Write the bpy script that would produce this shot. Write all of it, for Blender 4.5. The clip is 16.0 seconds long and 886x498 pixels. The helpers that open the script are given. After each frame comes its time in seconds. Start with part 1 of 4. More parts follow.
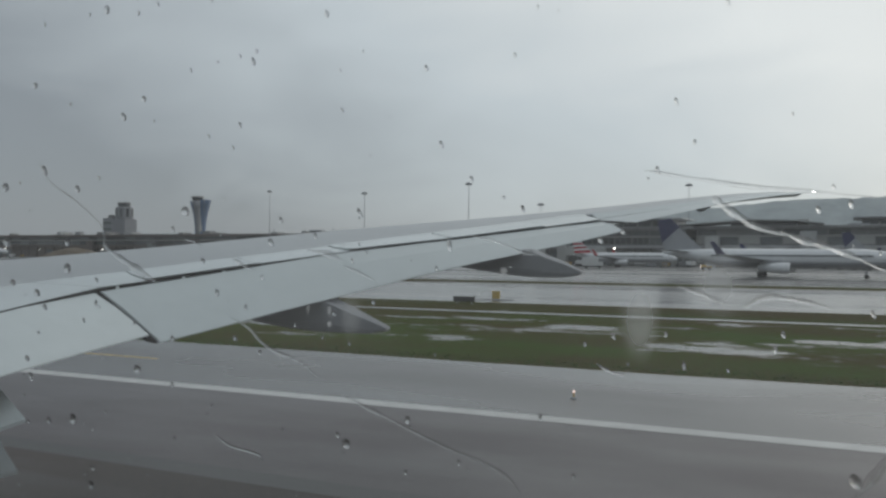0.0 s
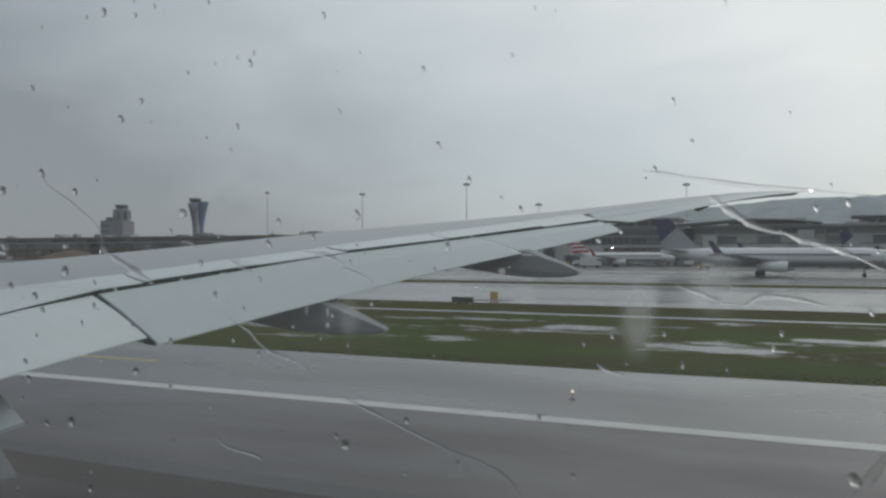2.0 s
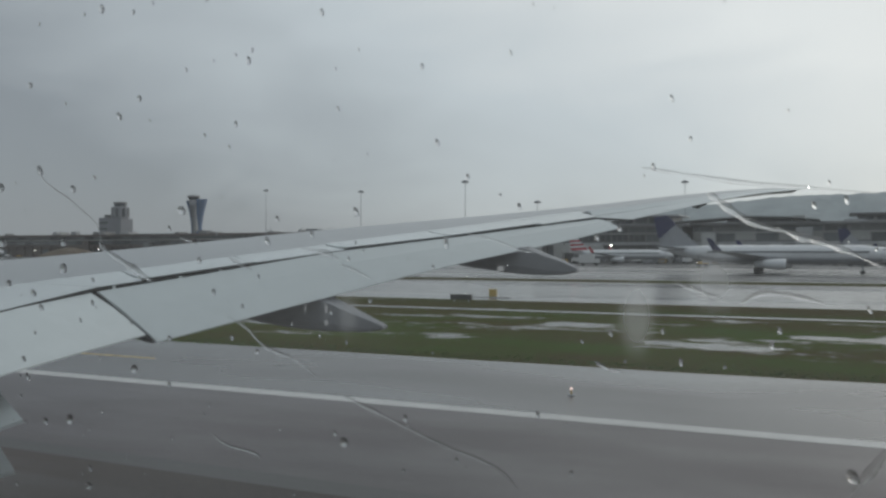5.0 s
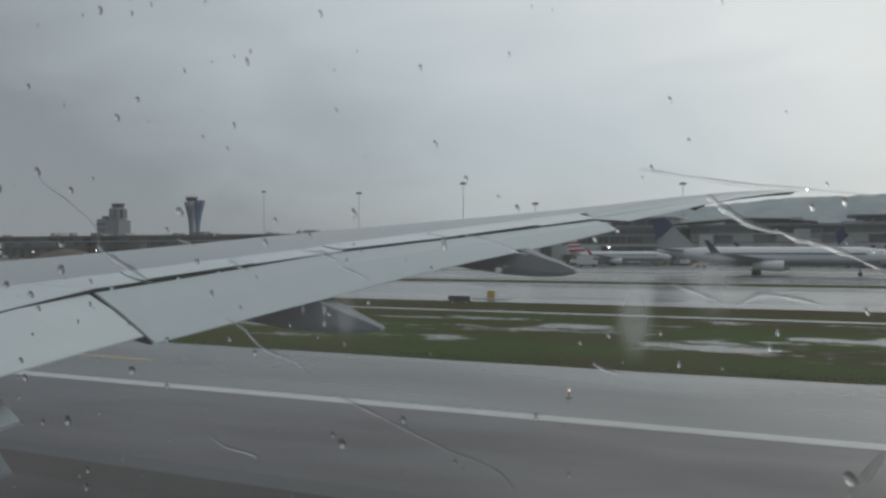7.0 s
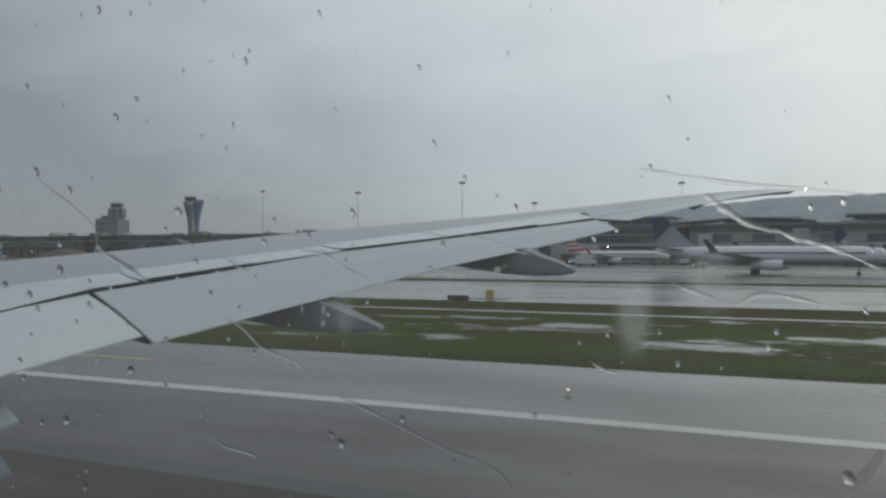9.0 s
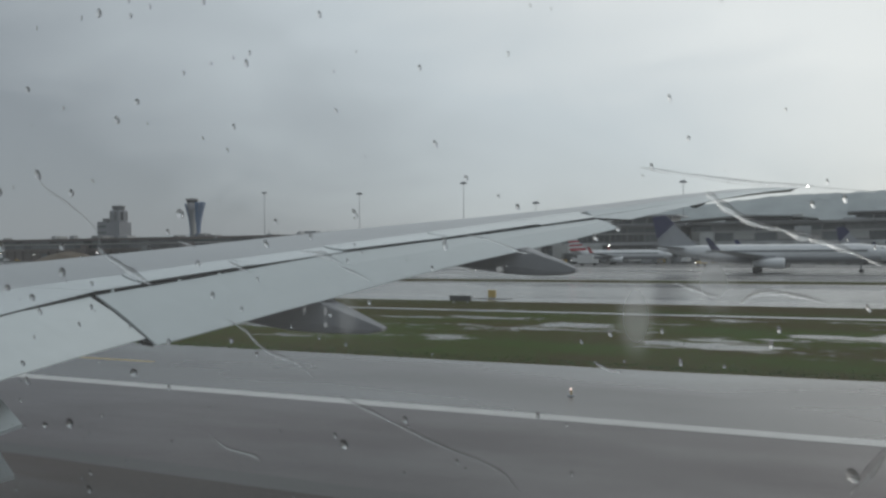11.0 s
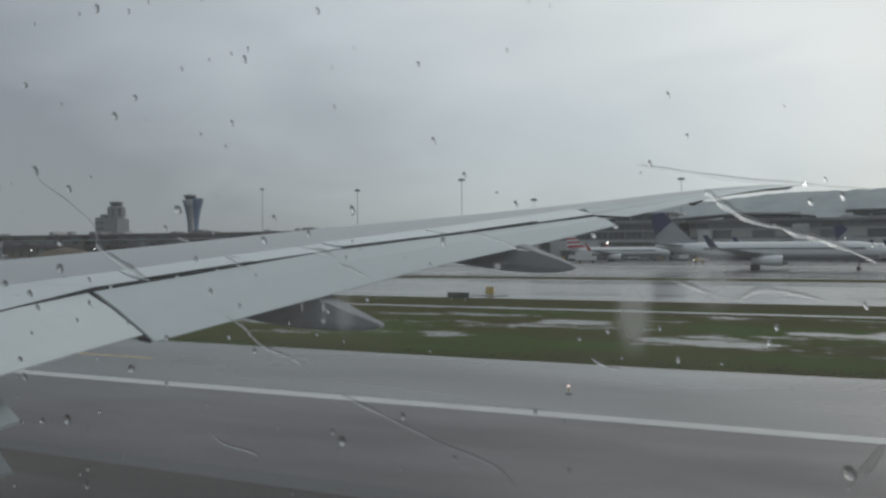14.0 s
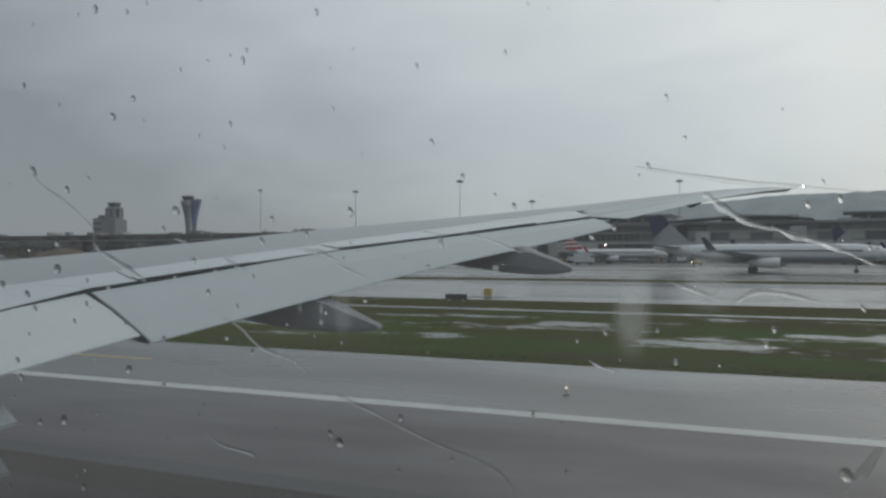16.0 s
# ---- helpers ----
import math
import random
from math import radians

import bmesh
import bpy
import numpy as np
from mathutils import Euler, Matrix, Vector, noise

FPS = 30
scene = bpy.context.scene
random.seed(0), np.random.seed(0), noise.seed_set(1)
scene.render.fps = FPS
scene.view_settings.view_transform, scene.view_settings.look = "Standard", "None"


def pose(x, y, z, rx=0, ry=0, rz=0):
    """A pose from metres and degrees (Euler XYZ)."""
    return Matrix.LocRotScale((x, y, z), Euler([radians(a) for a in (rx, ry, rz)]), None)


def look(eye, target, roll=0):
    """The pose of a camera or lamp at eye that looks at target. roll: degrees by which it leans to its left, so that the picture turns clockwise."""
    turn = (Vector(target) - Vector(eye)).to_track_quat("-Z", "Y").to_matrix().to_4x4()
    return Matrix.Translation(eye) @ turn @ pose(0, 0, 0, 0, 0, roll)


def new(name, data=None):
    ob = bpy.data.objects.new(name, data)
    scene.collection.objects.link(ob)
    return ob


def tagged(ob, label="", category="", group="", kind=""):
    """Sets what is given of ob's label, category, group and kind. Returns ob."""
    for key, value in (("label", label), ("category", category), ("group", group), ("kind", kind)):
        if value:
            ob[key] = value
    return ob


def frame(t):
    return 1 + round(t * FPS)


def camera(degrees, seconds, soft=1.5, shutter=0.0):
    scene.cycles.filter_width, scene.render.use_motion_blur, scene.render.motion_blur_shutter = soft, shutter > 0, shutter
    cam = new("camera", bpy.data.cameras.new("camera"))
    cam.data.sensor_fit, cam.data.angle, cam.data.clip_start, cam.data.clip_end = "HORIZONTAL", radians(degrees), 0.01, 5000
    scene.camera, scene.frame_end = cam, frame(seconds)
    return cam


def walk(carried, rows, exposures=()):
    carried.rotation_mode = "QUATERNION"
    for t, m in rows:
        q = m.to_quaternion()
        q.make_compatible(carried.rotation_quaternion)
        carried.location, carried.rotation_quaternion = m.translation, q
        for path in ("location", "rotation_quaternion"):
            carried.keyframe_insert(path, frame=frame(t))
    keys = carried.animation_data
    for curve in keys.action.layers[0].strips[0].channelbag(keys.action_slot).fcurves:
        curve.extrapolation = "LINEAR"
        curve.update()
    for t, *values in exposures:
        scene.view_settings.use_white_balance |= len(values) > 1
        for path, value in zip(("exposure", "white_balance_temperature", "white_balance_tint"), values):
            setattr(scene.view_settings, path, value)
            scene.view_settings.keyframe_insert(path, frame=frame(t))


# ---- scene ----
# ---- the camera, held at a cabin window ----
H = 5.4                                   # eye height over the runway
cam = camera(55, 16.0, soft=2.6)


def aim(yaw, pitch, roll):
    return pose(0, 0, H, 0, 0, yaw) @ pose(0, 0, 0, 90 + pitch) @ pose(0, 0, 0, 0, 0, roll)


ROWS = [(0.0, 25.439, 0.165, 0.24), (0.5, 25.431, 0.107, -0.19), (1.0, 25.38, 0.174, 0.18), (1.5, 25.314, 0.112, 0.02),
        (2.0, 25.31, 0.209, -0.06), (2.5, 25.356, 0.166, -0.1), (3.0, 25.361, 0.261, -0.08), (3.5, 25.404, 0.105, 0.08),
        (4.0, 25.31, 0.15, -0.14), (4.5, 25.32, 0.269, 0.25), (5.0, 25.217, 0.033, -0.07), (7.5, 25.042, 0.153, -0.05),
        (8, 24.981, 0.102, -0.19), (8.5, 25.003, 0.098, -0.02), (11.0, 25.135, 0.126, -0.47), (11.5, 25.08, 0.168, -0.24),
        (12.0, 25.061, 0.085, -0.35), (12.5, 25.022, 0.075, -0.31), (13.0, 25.013, 0.096, -0.36), (13.5, 25.02, -0.084, -0.33),
        (14.0, 25.005, -0.09, -0.35), (14.5, 24.913, -0.089, -0.47), (15.0, 24.869, -0.111, -0.26), (15.5, 24.865, 0.0, -0.47),
        (16.0, 24.875, 0.008, -0.21)]
walk(cam, [(t, aim(a, b, c)) for t, a, b, c in ROWS], exposures=[(0.0, 0.06), (3.0, 0.1), (5.0, 0.05), (8.0, 0.0), (10.0, 0.06), (12.0, 0.1), (14.0, 0.06), (16.0, -0.03)])

# ---- overcast sky and a veiled sun ----
world = bpy.data.worlds.new("overcast_sky")
scene.world = world
world.use_nodes = True
W = world.node_tree
W.nodes.clear()


def wn(kind, **inputs):
    n = W.nodes.new(kind)
    for key, value in inputs.items():
        n.inputs[key].default_value = value
    return n


SUN_AZ, SUN_EL = 25, 18                   # degrees from +y towards +x, and up
sun_dir = Vector((math.sin(radians(SUN_AZ)) * math.cos(radians(SUN_EL)), math.cos(radians(SUN_AZ)) * math.cos(radians(SUN_EL)), math.sin(radians(SUN_EL))))
sky = wn("ShaderNodeTexSky")
sky.sky_type, sky.sun_disc, sky.sun_elevation, sky.sun_rotation = "NISHITA", False, radians(SUN_EL), radians(SUN_AZ)
crd = wn("ShaderNodeTexCoord")
dot = W.nodes.new("ShaderNodeVectorMath")
dot.operation = "DOT_PRODUCT"
dot.inputs[1].default_value = sun_dir
W.links.new(crd.outputs["Generated"], dot.inputs[0])
glow = wn("ShaderNodeMapRange")
for i, v in ((1, 0.25), (2, 1.0), (3, 0.0), (4, 1.0)):
    glow.inputs[i].default_value = v
W.links.new(dot.outputs["Value"], glow.inputs[0])
stretch = W.nodes.new("ShaderNodeMapping")
stretch.inputs["Scale"].default_value = (1.0, 1.0, 2.6)
W.links.new(crd.outputs["Generated"], stretch.inputs[0])
cloud = wn("ShaderNodeTexNoise", Scale=4.2, Detail=7.0, Roughness=0.56, Distortion=0.5)
W.links.new(stretch.outputs[0], cloud.inputs["Vector"])
lift = wn("ShaderNodeMath")
lift.operation = "MULTIPLY_ADD"
lift.inputs[1].default_value, lift.inputs[2].default_value = 0.44, -0.22
W.links.new(cloud.outputs[0], lift.inputs[0])
updown = W.nodes.new("ShaderNodeSeparateXYZ")
W.links.new(crd.outputs["Generated"], updown.inputs[0])
zenith = wn("ShaderNodeMapRange")
for i, v in ((1, 0.0), (2, 0.34), (3, -0.25), (4, 0.28)):
    zenith.inputs[i].default_value = v
W.links.new(updown.outputs["Z"], zenith.inputs[0])
some = W.nodes.new("ShaderNodeMath")
W.links.new(glow.outputs[0], some.inputs[0])
W.links.new(lift.outputs[0], some.inputs[1])
total = W.nodes.new("ShaderNodeMath")
W.links.new(some.outputs[0], total.inputs[0])
W.links.new(zenith.outputs[0], total.inputs[1])
deck = W.nodes.new("ShaderNodeValToRGB")
deck.color_ramp.elements[0].position, deck.color_ramp.elements[0].color = 0.0, (0.19, 0.214, 0.235, 1)
deck.color_ramp.elements[1].position, deck.color_ramp.elements[1].color = 1.0, (0.615, 0.645, 0.643, 1)
mid = deck.color_ramp.elements.new(0.62)
mid.color = (0.418, 0.465, 0.49, 1)
W.links.new(total.outputs[0], deck.inputs[0])
both = W.nodes.new("ShaderNodeMixRGB")
both.blend_type, both.inputs[0].default_value = "ADD", 0.006
W.links.new(deck.outputs[0], both.inputs[1])
W.links.new(sky.outputs[0], both.inputs[2])
bg = wn("ShaderNodeBackground", Strength=1.15)
W.links.new(both.outputs[0], bg.inputs[0])
wout = W.nodes.new("ShaderNodeOutputWorld")
W.links.new(bg.outputs[0], wout.inputs[0])

sun_data = bpy.data.lights.new("sun", "SUN")
sun_data.energy, sun_data.angle, sun_data.color = 0.32, radians(40), (1.0, 0.97, 0.93)
sun = new("sun", sun_data)
sun.matrix_world = look(sun_dir * 50, (0, 0, 0))


# ---- materials ----
def material(name, base, rough=0.6, metal=0.0, spread=0.12, scale=3.0, bump=0.0, fine=None, stretch=(1, 1, 1), specular=0.5, random_tone=0.0):
    """A surface with tone varied at two scales and a fine relief, in metres."""
    m = bpy.data.materials.new(name)
    m.use_nodes = True
    n, l = m.node_tree.nodes, m.node_tree.links
    p = n["Principled BSDF"]
    p.inputs["Roughness"].default_value, p.inputs["Metallic"].default_value = rough, metal
    p.inputs["Specular IOR Level"].default_value = specular
    c = n.new("ShaderNodeTexCoord")
    s = n.new("ShaderNodeMapping")
    s.inputs["Scale"].default_value = stretch
    l.new(c.outputs["Object"], s.inputs[0])
    tones = []
    for size in (scale, fine or scale * 9):
        t = n.new("ShaderNodeTexNoise")
        t.inputs["Scale"].default_value, t.inputs["Detail"].default_value = size, 4.0
        l.new(s.outputs[0], t.inputs["Vector"])
        tones.append(t)
    add = n.new("ShaderNodeMath")
    l.new(tones[0].outputs[0], add.inputs[0])
    l.new(tones[1].outputs[0], add.inputs[1])
    r = n.new("ShaderNodeMapRange")
    for i, v in ((1, 0.6), (2, 1.4), (3, 1 - spread), (4, 1 + spread)):
        r.inputs[i].default_value = v
    l.new(add.outputs[0], r.inputs[0])
    mix = n.new("ShaderNodeVectorMath")
    mix.operation = "SCALE"
    mix.inputs[0].default_value = base[:3]
    if random_tone:
        o = n.new("ShaderNodeObjectInfo")
        k = n.new("ShaderNodeMapRange")
        k.inputs[3].default_value, k.inputs[4].default_value = 1 - random_tone, 1 + random_tone
        l.new(o.outputs["Random"], k.inputs[0])
        q = n.new("ShaderNodeMath")
        q.operation = "MULTIPLY"
        l.new(r.outputs[0], q.inputs[0])
        l.new(k.outputs[0], q.inputs[1])
        l.new(q.outputs[0], mix.inputs["Scale"])
    else:
        l.new(r.outputs[0], mix.inputs["Scale"])
    l.new(mix.outputs[0], p.inputs["Base Color"])
    if bump:
        b = n.new("ShaderNodeBump")
        b.inputs["Strength"].default_value, b.inputs["Distance"].default_value = 0.5, bump
        l.new(tones[1].outputs[0], b.inputs["Height"])
        l.new(b.outputs[0], p.inputs["Normal"])
    return m


def wet_material(name, dry, damp, rough_dry, rough_wet, low, high, scale, stretch, bump=0.004, soil=None, sheen=0.4, band=None, broad_size=0.09, ragged=0.55):
    """Paving or turf with standing water: noise decides where it shines."""
    m = bpy.data.materials.new(name)
    m.use_nodes = True
    n, l = m.node_tree.nodes, m.node_tree.links
    p = n["Principled BSDF"]
    c = n.new("ShaderNodeTexCoord")
    s = n.new("ShaderNodeMapping")
    s.inputs["Scale"].default_value = stretch
    l.new(c.outputs["Object"], s.inputs[0])
    pool = n.new("ShaderNodeTexNoise")
    pool.inputs["Scale"].default_value, pool.inputs["Detail"].default_value, pool.inputs["Roughness"].default_value = scale, 6.0, ragged
    l.new(s.outputs[0], pool.inputs["Vector"])
    wet = n.new("ShaderNodeMapRange")
    wet.inputs[1].default_value, wet.inputs[2].default_value = low, high
    level = pool.outputs[0]
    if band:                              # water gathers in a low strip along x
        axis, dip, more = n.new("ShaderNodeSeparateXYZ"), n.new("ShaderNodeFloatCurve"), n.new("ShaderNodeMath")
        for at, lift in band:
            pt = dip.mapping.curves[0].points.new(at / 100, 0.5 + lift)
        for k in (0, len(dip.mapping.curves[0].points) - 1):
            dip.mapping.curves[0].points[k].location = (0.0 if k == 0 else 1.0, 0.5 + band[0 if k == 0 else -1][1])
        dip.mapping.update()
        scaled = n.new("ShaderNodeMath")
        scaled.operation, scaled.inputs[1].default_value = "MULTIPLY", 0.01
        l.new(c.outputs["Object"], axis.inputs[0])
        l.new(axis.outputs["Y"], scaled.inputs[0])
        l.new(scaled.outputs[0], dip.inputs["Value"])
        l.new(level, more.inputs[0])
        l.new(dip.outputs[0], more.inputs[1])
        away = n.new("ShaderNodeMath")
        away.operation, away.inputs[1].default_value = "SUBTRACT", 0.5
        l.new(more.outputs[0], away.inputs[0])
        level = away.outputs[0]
    l.new(level, wet.inputs[0])
    grain = n.new("ShaderNodeTexNoise")
    grain.inputs["Scale"].default_value, grain.inputs["Detail"].default_value = 6.0, 6.0
    l.new(c.outputs["Object"], grain.inputs["Vector"])
    broad = n.new("ShaderNodeTexNoise")
    broad.inputs["Scale"].default_value, broad.inputs["Detail"].default_value = broad_size, 3.0
    l.new(s.outputs[0], broad.inputs["Vector"])
    tone = n.new("ShaderNodeMixRGB")
    tone.inputs[1].default_value, tone.inputs[2].default_value = (*dry, 1), (*(soil or [v * 0.72 for v in dry]), 1)
    k = n.new("ShaderNodeMath")
    k.operation = "MULTIPLY"
    l.new(grain.outputs[0], k.inputs[0])
    l.new(broad.outputs[0], k.inputs[1])
    k2 = n.new("ShaderNodeMapRange")
    k2.inputs[1].default_value, k2.inputs[2].default_value = 0.14, 0.32
    l.new(k.outputs[0], k2.inputs[0])
    l.new(k2.outputs[0], tone.inputs[0])
    mix = n.new("ShaderNodeMixRGB")
    mix.inputs[2].default_value = (*damp, 1)
    l.new(wet.outputs[0], mix.inputs[0])
    l.new(tone.outputs[0], mix.inputs[1])
    l.new(mix.outputs[0], p.inputs["Base Color"])
    ro = n.new("ShaderNodeMapRange")
    ro.inputs[3].default_value, ro.inputs[4].default_value = rough_dry, rough_wet
    l.new(wet.outputs[0], ro.inputs[0])
    l.new(ro.outputs[0], p.inputs["Roughness"])
    sh = n.new("ShaderNodeMapRange")
    sh.inputs[3].default_value, sh.inputs[4].default_value = sheen, 0.5
    l.new(wet.outputs[0], sh.inputs[0])
    l.new(sh.outputs[0], p.inputs["Specular IOR Level"])
    b = n.new("ShaderNodeBump")
    b.inputs["Strength"].default_value, b.inputs["Distance"].default_value = 0.4, bump
    l.new(grain.outputs[0], b.inputs["Height"])
    l.new(b.outputs[0], p.inputs["Normal"])
    return m


def lamp_material(name, colour, strength):
    m = bpy.data.materials.new(name)
    m.use_nodes = True
    p = m.node_tree.nodes["Principled BSDF"]
    p.inputs["Emission Color"].default_value, p.inputs["Emission Strength"].default_value = (*colour, 1), strength
    return m


ALONG = (0.05, 1, 1)
ASPHALT = wet_material("wet_asphalt", (0.057, 0.041, 0.0455), (0.04, 0.029, 0.033), 0.42, 0.27, 0.4, 0.76, 0.1, (0.4, 1, 1), sheen=0.2, ragged=0.6)
SHOULDER = wet_material("wet_shoulder", (0.059, 0.052, 0.053), (0.032, 0.028, 0.029), 0.36, 0.14, 0.36, 0.72, 0.1, (0.4, 1, 1), sheen=0.34, ragged=0.42)
RUBBER = wet_material("rubbered_asphalt", (0.062, 0.045, 0.039), (0.032, 0.027, 0.026), 0.6, 0.45, 0.45, 0.7, 0.2, (0.15, 1, 1), sheen=0.2, ragged=0.6)
SEAM = material("tar_seam", (0.035, 0.034, 0.034), 0.5, spread=0.25, scale=0.5, stretch=ALONG)
CONCRETE = wet_material("wet_concrete", (0.17, 0.17, 0.165), (0.1, 0.1, 0.1), 0.24, 0.11, 0.38, 0.66, 0.05, (0.12, 1, 1))
APRON = wet_material("wet_apron", (0.12, 0.12, 0.118), (0.06, 0.06, 0.06), 0.36, 0.12, 0.42, 0.62, 0.06, (0.12, 1, 1))
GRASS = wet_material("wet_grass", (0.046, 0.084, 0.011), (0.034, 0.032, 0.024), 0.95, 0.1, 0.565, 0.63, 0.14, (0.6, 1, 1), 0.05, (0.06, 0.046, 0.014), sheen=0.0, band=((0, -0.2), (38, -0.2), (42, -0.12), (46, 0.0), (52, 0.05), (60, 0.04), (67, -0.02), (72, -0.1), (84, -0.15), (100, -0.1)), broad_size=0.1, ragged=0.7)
ROUGHGRASS = wet_material("rough_wet_grass", (0.042, 0.062, 0.012), (0.03, 0.03, 0.022), 0.95, 0.1, 0.62, 0.68, 0.14, (0.4, 1, 1), 0.05, (0.06, 0.043, 0.016), sheen=0.0, broad_size=0.08, ragged=0.7)
BLADE = material("grass_blade", (0.045, 0.1, 0.012), 0.9, specular=0.0, spread=0.55, scale=0.15, fine=1.5)
LINE = material("white_marking", (0.5, 0.5, 0.49), 0.45, spread=0.2, scale=0.8, fine=9, bump=0.002)
YELLOW = material("yellow_marking", (0.5, 0.34, 0.07), 0.4, spread=0.2, scale=0.9, fine=14)
WINGGREY = material("grey_wing_skin", (0.35, 0.37, 0.385), 0.38, spread=0.06, scale=0.5, fine=8, stretch=(0.4, 1, 1))
WINGWHITE = material("pale_wing_paint", (0.545, 0.592, 0.6), 0.25, spread=0.07, scale=0.45, fine=6, stretch=(0.35, 1, 1))
FAIRING = material("fairing_grey", (0.205, 0.215, 0.23), 0.4, spread=0.12, scale=1.2)
UNDER = material("shaded_cove", (0.07, 0.072, 0.075), 0.6, spread=0.15, scale=2)
# black of seals and stubs, also painted shade inside the flap slot
SEAL_AND_SHADE = material("black_seal_and_shade", (0.007, 0.007, 0.008), 0.8, specular=0.1, spread=0.2, scale=5)
CABIN = material("cabin_lining", (0.3, 0.29, 0.27), 0.7, spread=0.05, scale=4)
HULL = material("fuselage_paint", (0.7, 0.71, 0.72), 0.35, spread=0.05, scale=0.6)
JETWHITE = material("jet_white_paint", (0.72, 0.73, 0.74), 0.35, spread=0.05, scale=0.3)
JETGREY = material("jet_grey_paint", (0.33, 0.34, 0.36), 0.4, spread=0.08, scale=0.3)
BLUE = material("blue_tail_paint", (0.013, 0.018, 0.09), 0.55, spread=0.15, scale=0.3)
RED = material("red_tail_paint", (0.42, 0.03, 0.04), 0.35, spread=0.15, scale=0.3)
TYRE = material("tyre_rubber", (0.02, 0.02, 0.02), 0.8, spread=0.2, scale=3)
FACADE = material("grey_facade", (0.42, 0.425, 0.425), 0.7, spread=0.14, scale=0.08, fine=0.7)
MIDFACADE = material("weathered_facade", (0.25, 0.25, 0.248), 0.7, spread=0.2, scale=0.08, fine=0.7)
# dark facade, brown facade and glazing tones are lifted to paint in distance haze
DARKFACADE = material("dark_facade", (0.19, 0.19, 0.192), 0.6, spread=0.2, scale=0.08, fine=0.7)
BROWNFACADE = material("brown_facade", (0.135, 0.112, 0.102), 0.65, spread=0.25, scale=0.07, fine=0.6)
ROOF = material("pale_roof", (0.42, 0.425, 0.43), 0.6, spread=0.12, scale=0.06, fine=0.5)
GLAZING = material("dark_glazing", (0.11, 0.12, 0.125), 0.14, spread=0.3, scale=0.3, random_tone=0.6)
PALE = material("pale_concrete", (0.4, 0.4, 0.385), 0.75, spread=0.1, scale=0.15, fine=1.2)
BRIDGE = material("jet_bridge_panel", (0.5, 0.505, 0.495), 0.55, spread=0.1, scale=0.3)
TOWERGLASS = material("blue_tower_cladding", (0.1, 0.16, 0.27), 0.25, spread=0.2, scale=0.08)
TOWERGREY = material("tower_concrete", (0.25, 0.255, 0.27), 0.7, spread=0.14, scale=0.06, fine=0.6)
STEEL = material("galvanised_steel", (0.3, 0.31, 0.32), 0.5, 0.4, spread=0.1, scale=0.6)
# rain haze over the hills is put into this pale base colour
HILL = material("haze_tinted_hillside", (0.4, 0.43, 0.435), 0.95, spread=0.2, scale=0.006, fine=0.05, specular=0.0)
EARTH = material("bare_earth", (0.13, 0.1, 0.07), 0.9, spread=0.3, scale=0.1, fine=0.8)
WHITEPAINT = material("vehicle_white", (0.65, 0.65, 0.64), 0.4, spread=0.07, scale=0.8)
ORANGE = material("vehicle_yellow", (0.45, 0.28, 0.05), 0.5, spread=0.1, scale=0.8)
SIGN = material("sign_black", (0.025, 0.025, 0.025), 0.4, spread=0.2, scale=3)
HEADLIGHT = lamp_material("headlight_glow", (1.0, 0.97, 0.88), 9)
TIPLIGHT = lamp_material("tip_light_glow", (1.0, 0.98, 0.95), 14)
AMBERLIGHT = lamp_material("runway_light_glow", (1.0, 0.7, 0.6), 0.7)

# clear acrylic with dried smudges; the even grey film is added as haze
PANE = bpy.data.materials.new("haze_filmed_acrylic")
PANE.use_nodes = True
_n, _l = PANE.node_tree.nodes, PANE.node_tree.links
_n.remove(_n["Principled BSDF"])
_clear, _film, _mix = _n.new("ShaderNodeBsdfTransparent"), _n.new("ShaderNodeBsdfTranslucent"), _n.new("ShaderNodeMixShader")
_film.inputs[0].default_value = (0.8, 0.82, 0.83, 1)
_veil, _rng, _tc = _n.new("ShaderNodeTexNoise"), _n.new("ShaderNodeMapRange"), _n.new("ShaderNodeTexCoord")
_veil.inputs["Scale"].default_value = 28
_rng.inputs[1].default_value, _rng.inputs[2].default_value, _rng.inputs[3].default_value, _rng.inputs[4].default_value = 0.3, 0.75, 0.078, 0.118
_l.new(_tc.outputs["Object"], _veil.inputs["Vector"])
_l.new(_veil.outputs[0], _rng.inputs[0])
_sum = _rng.outputs[0]
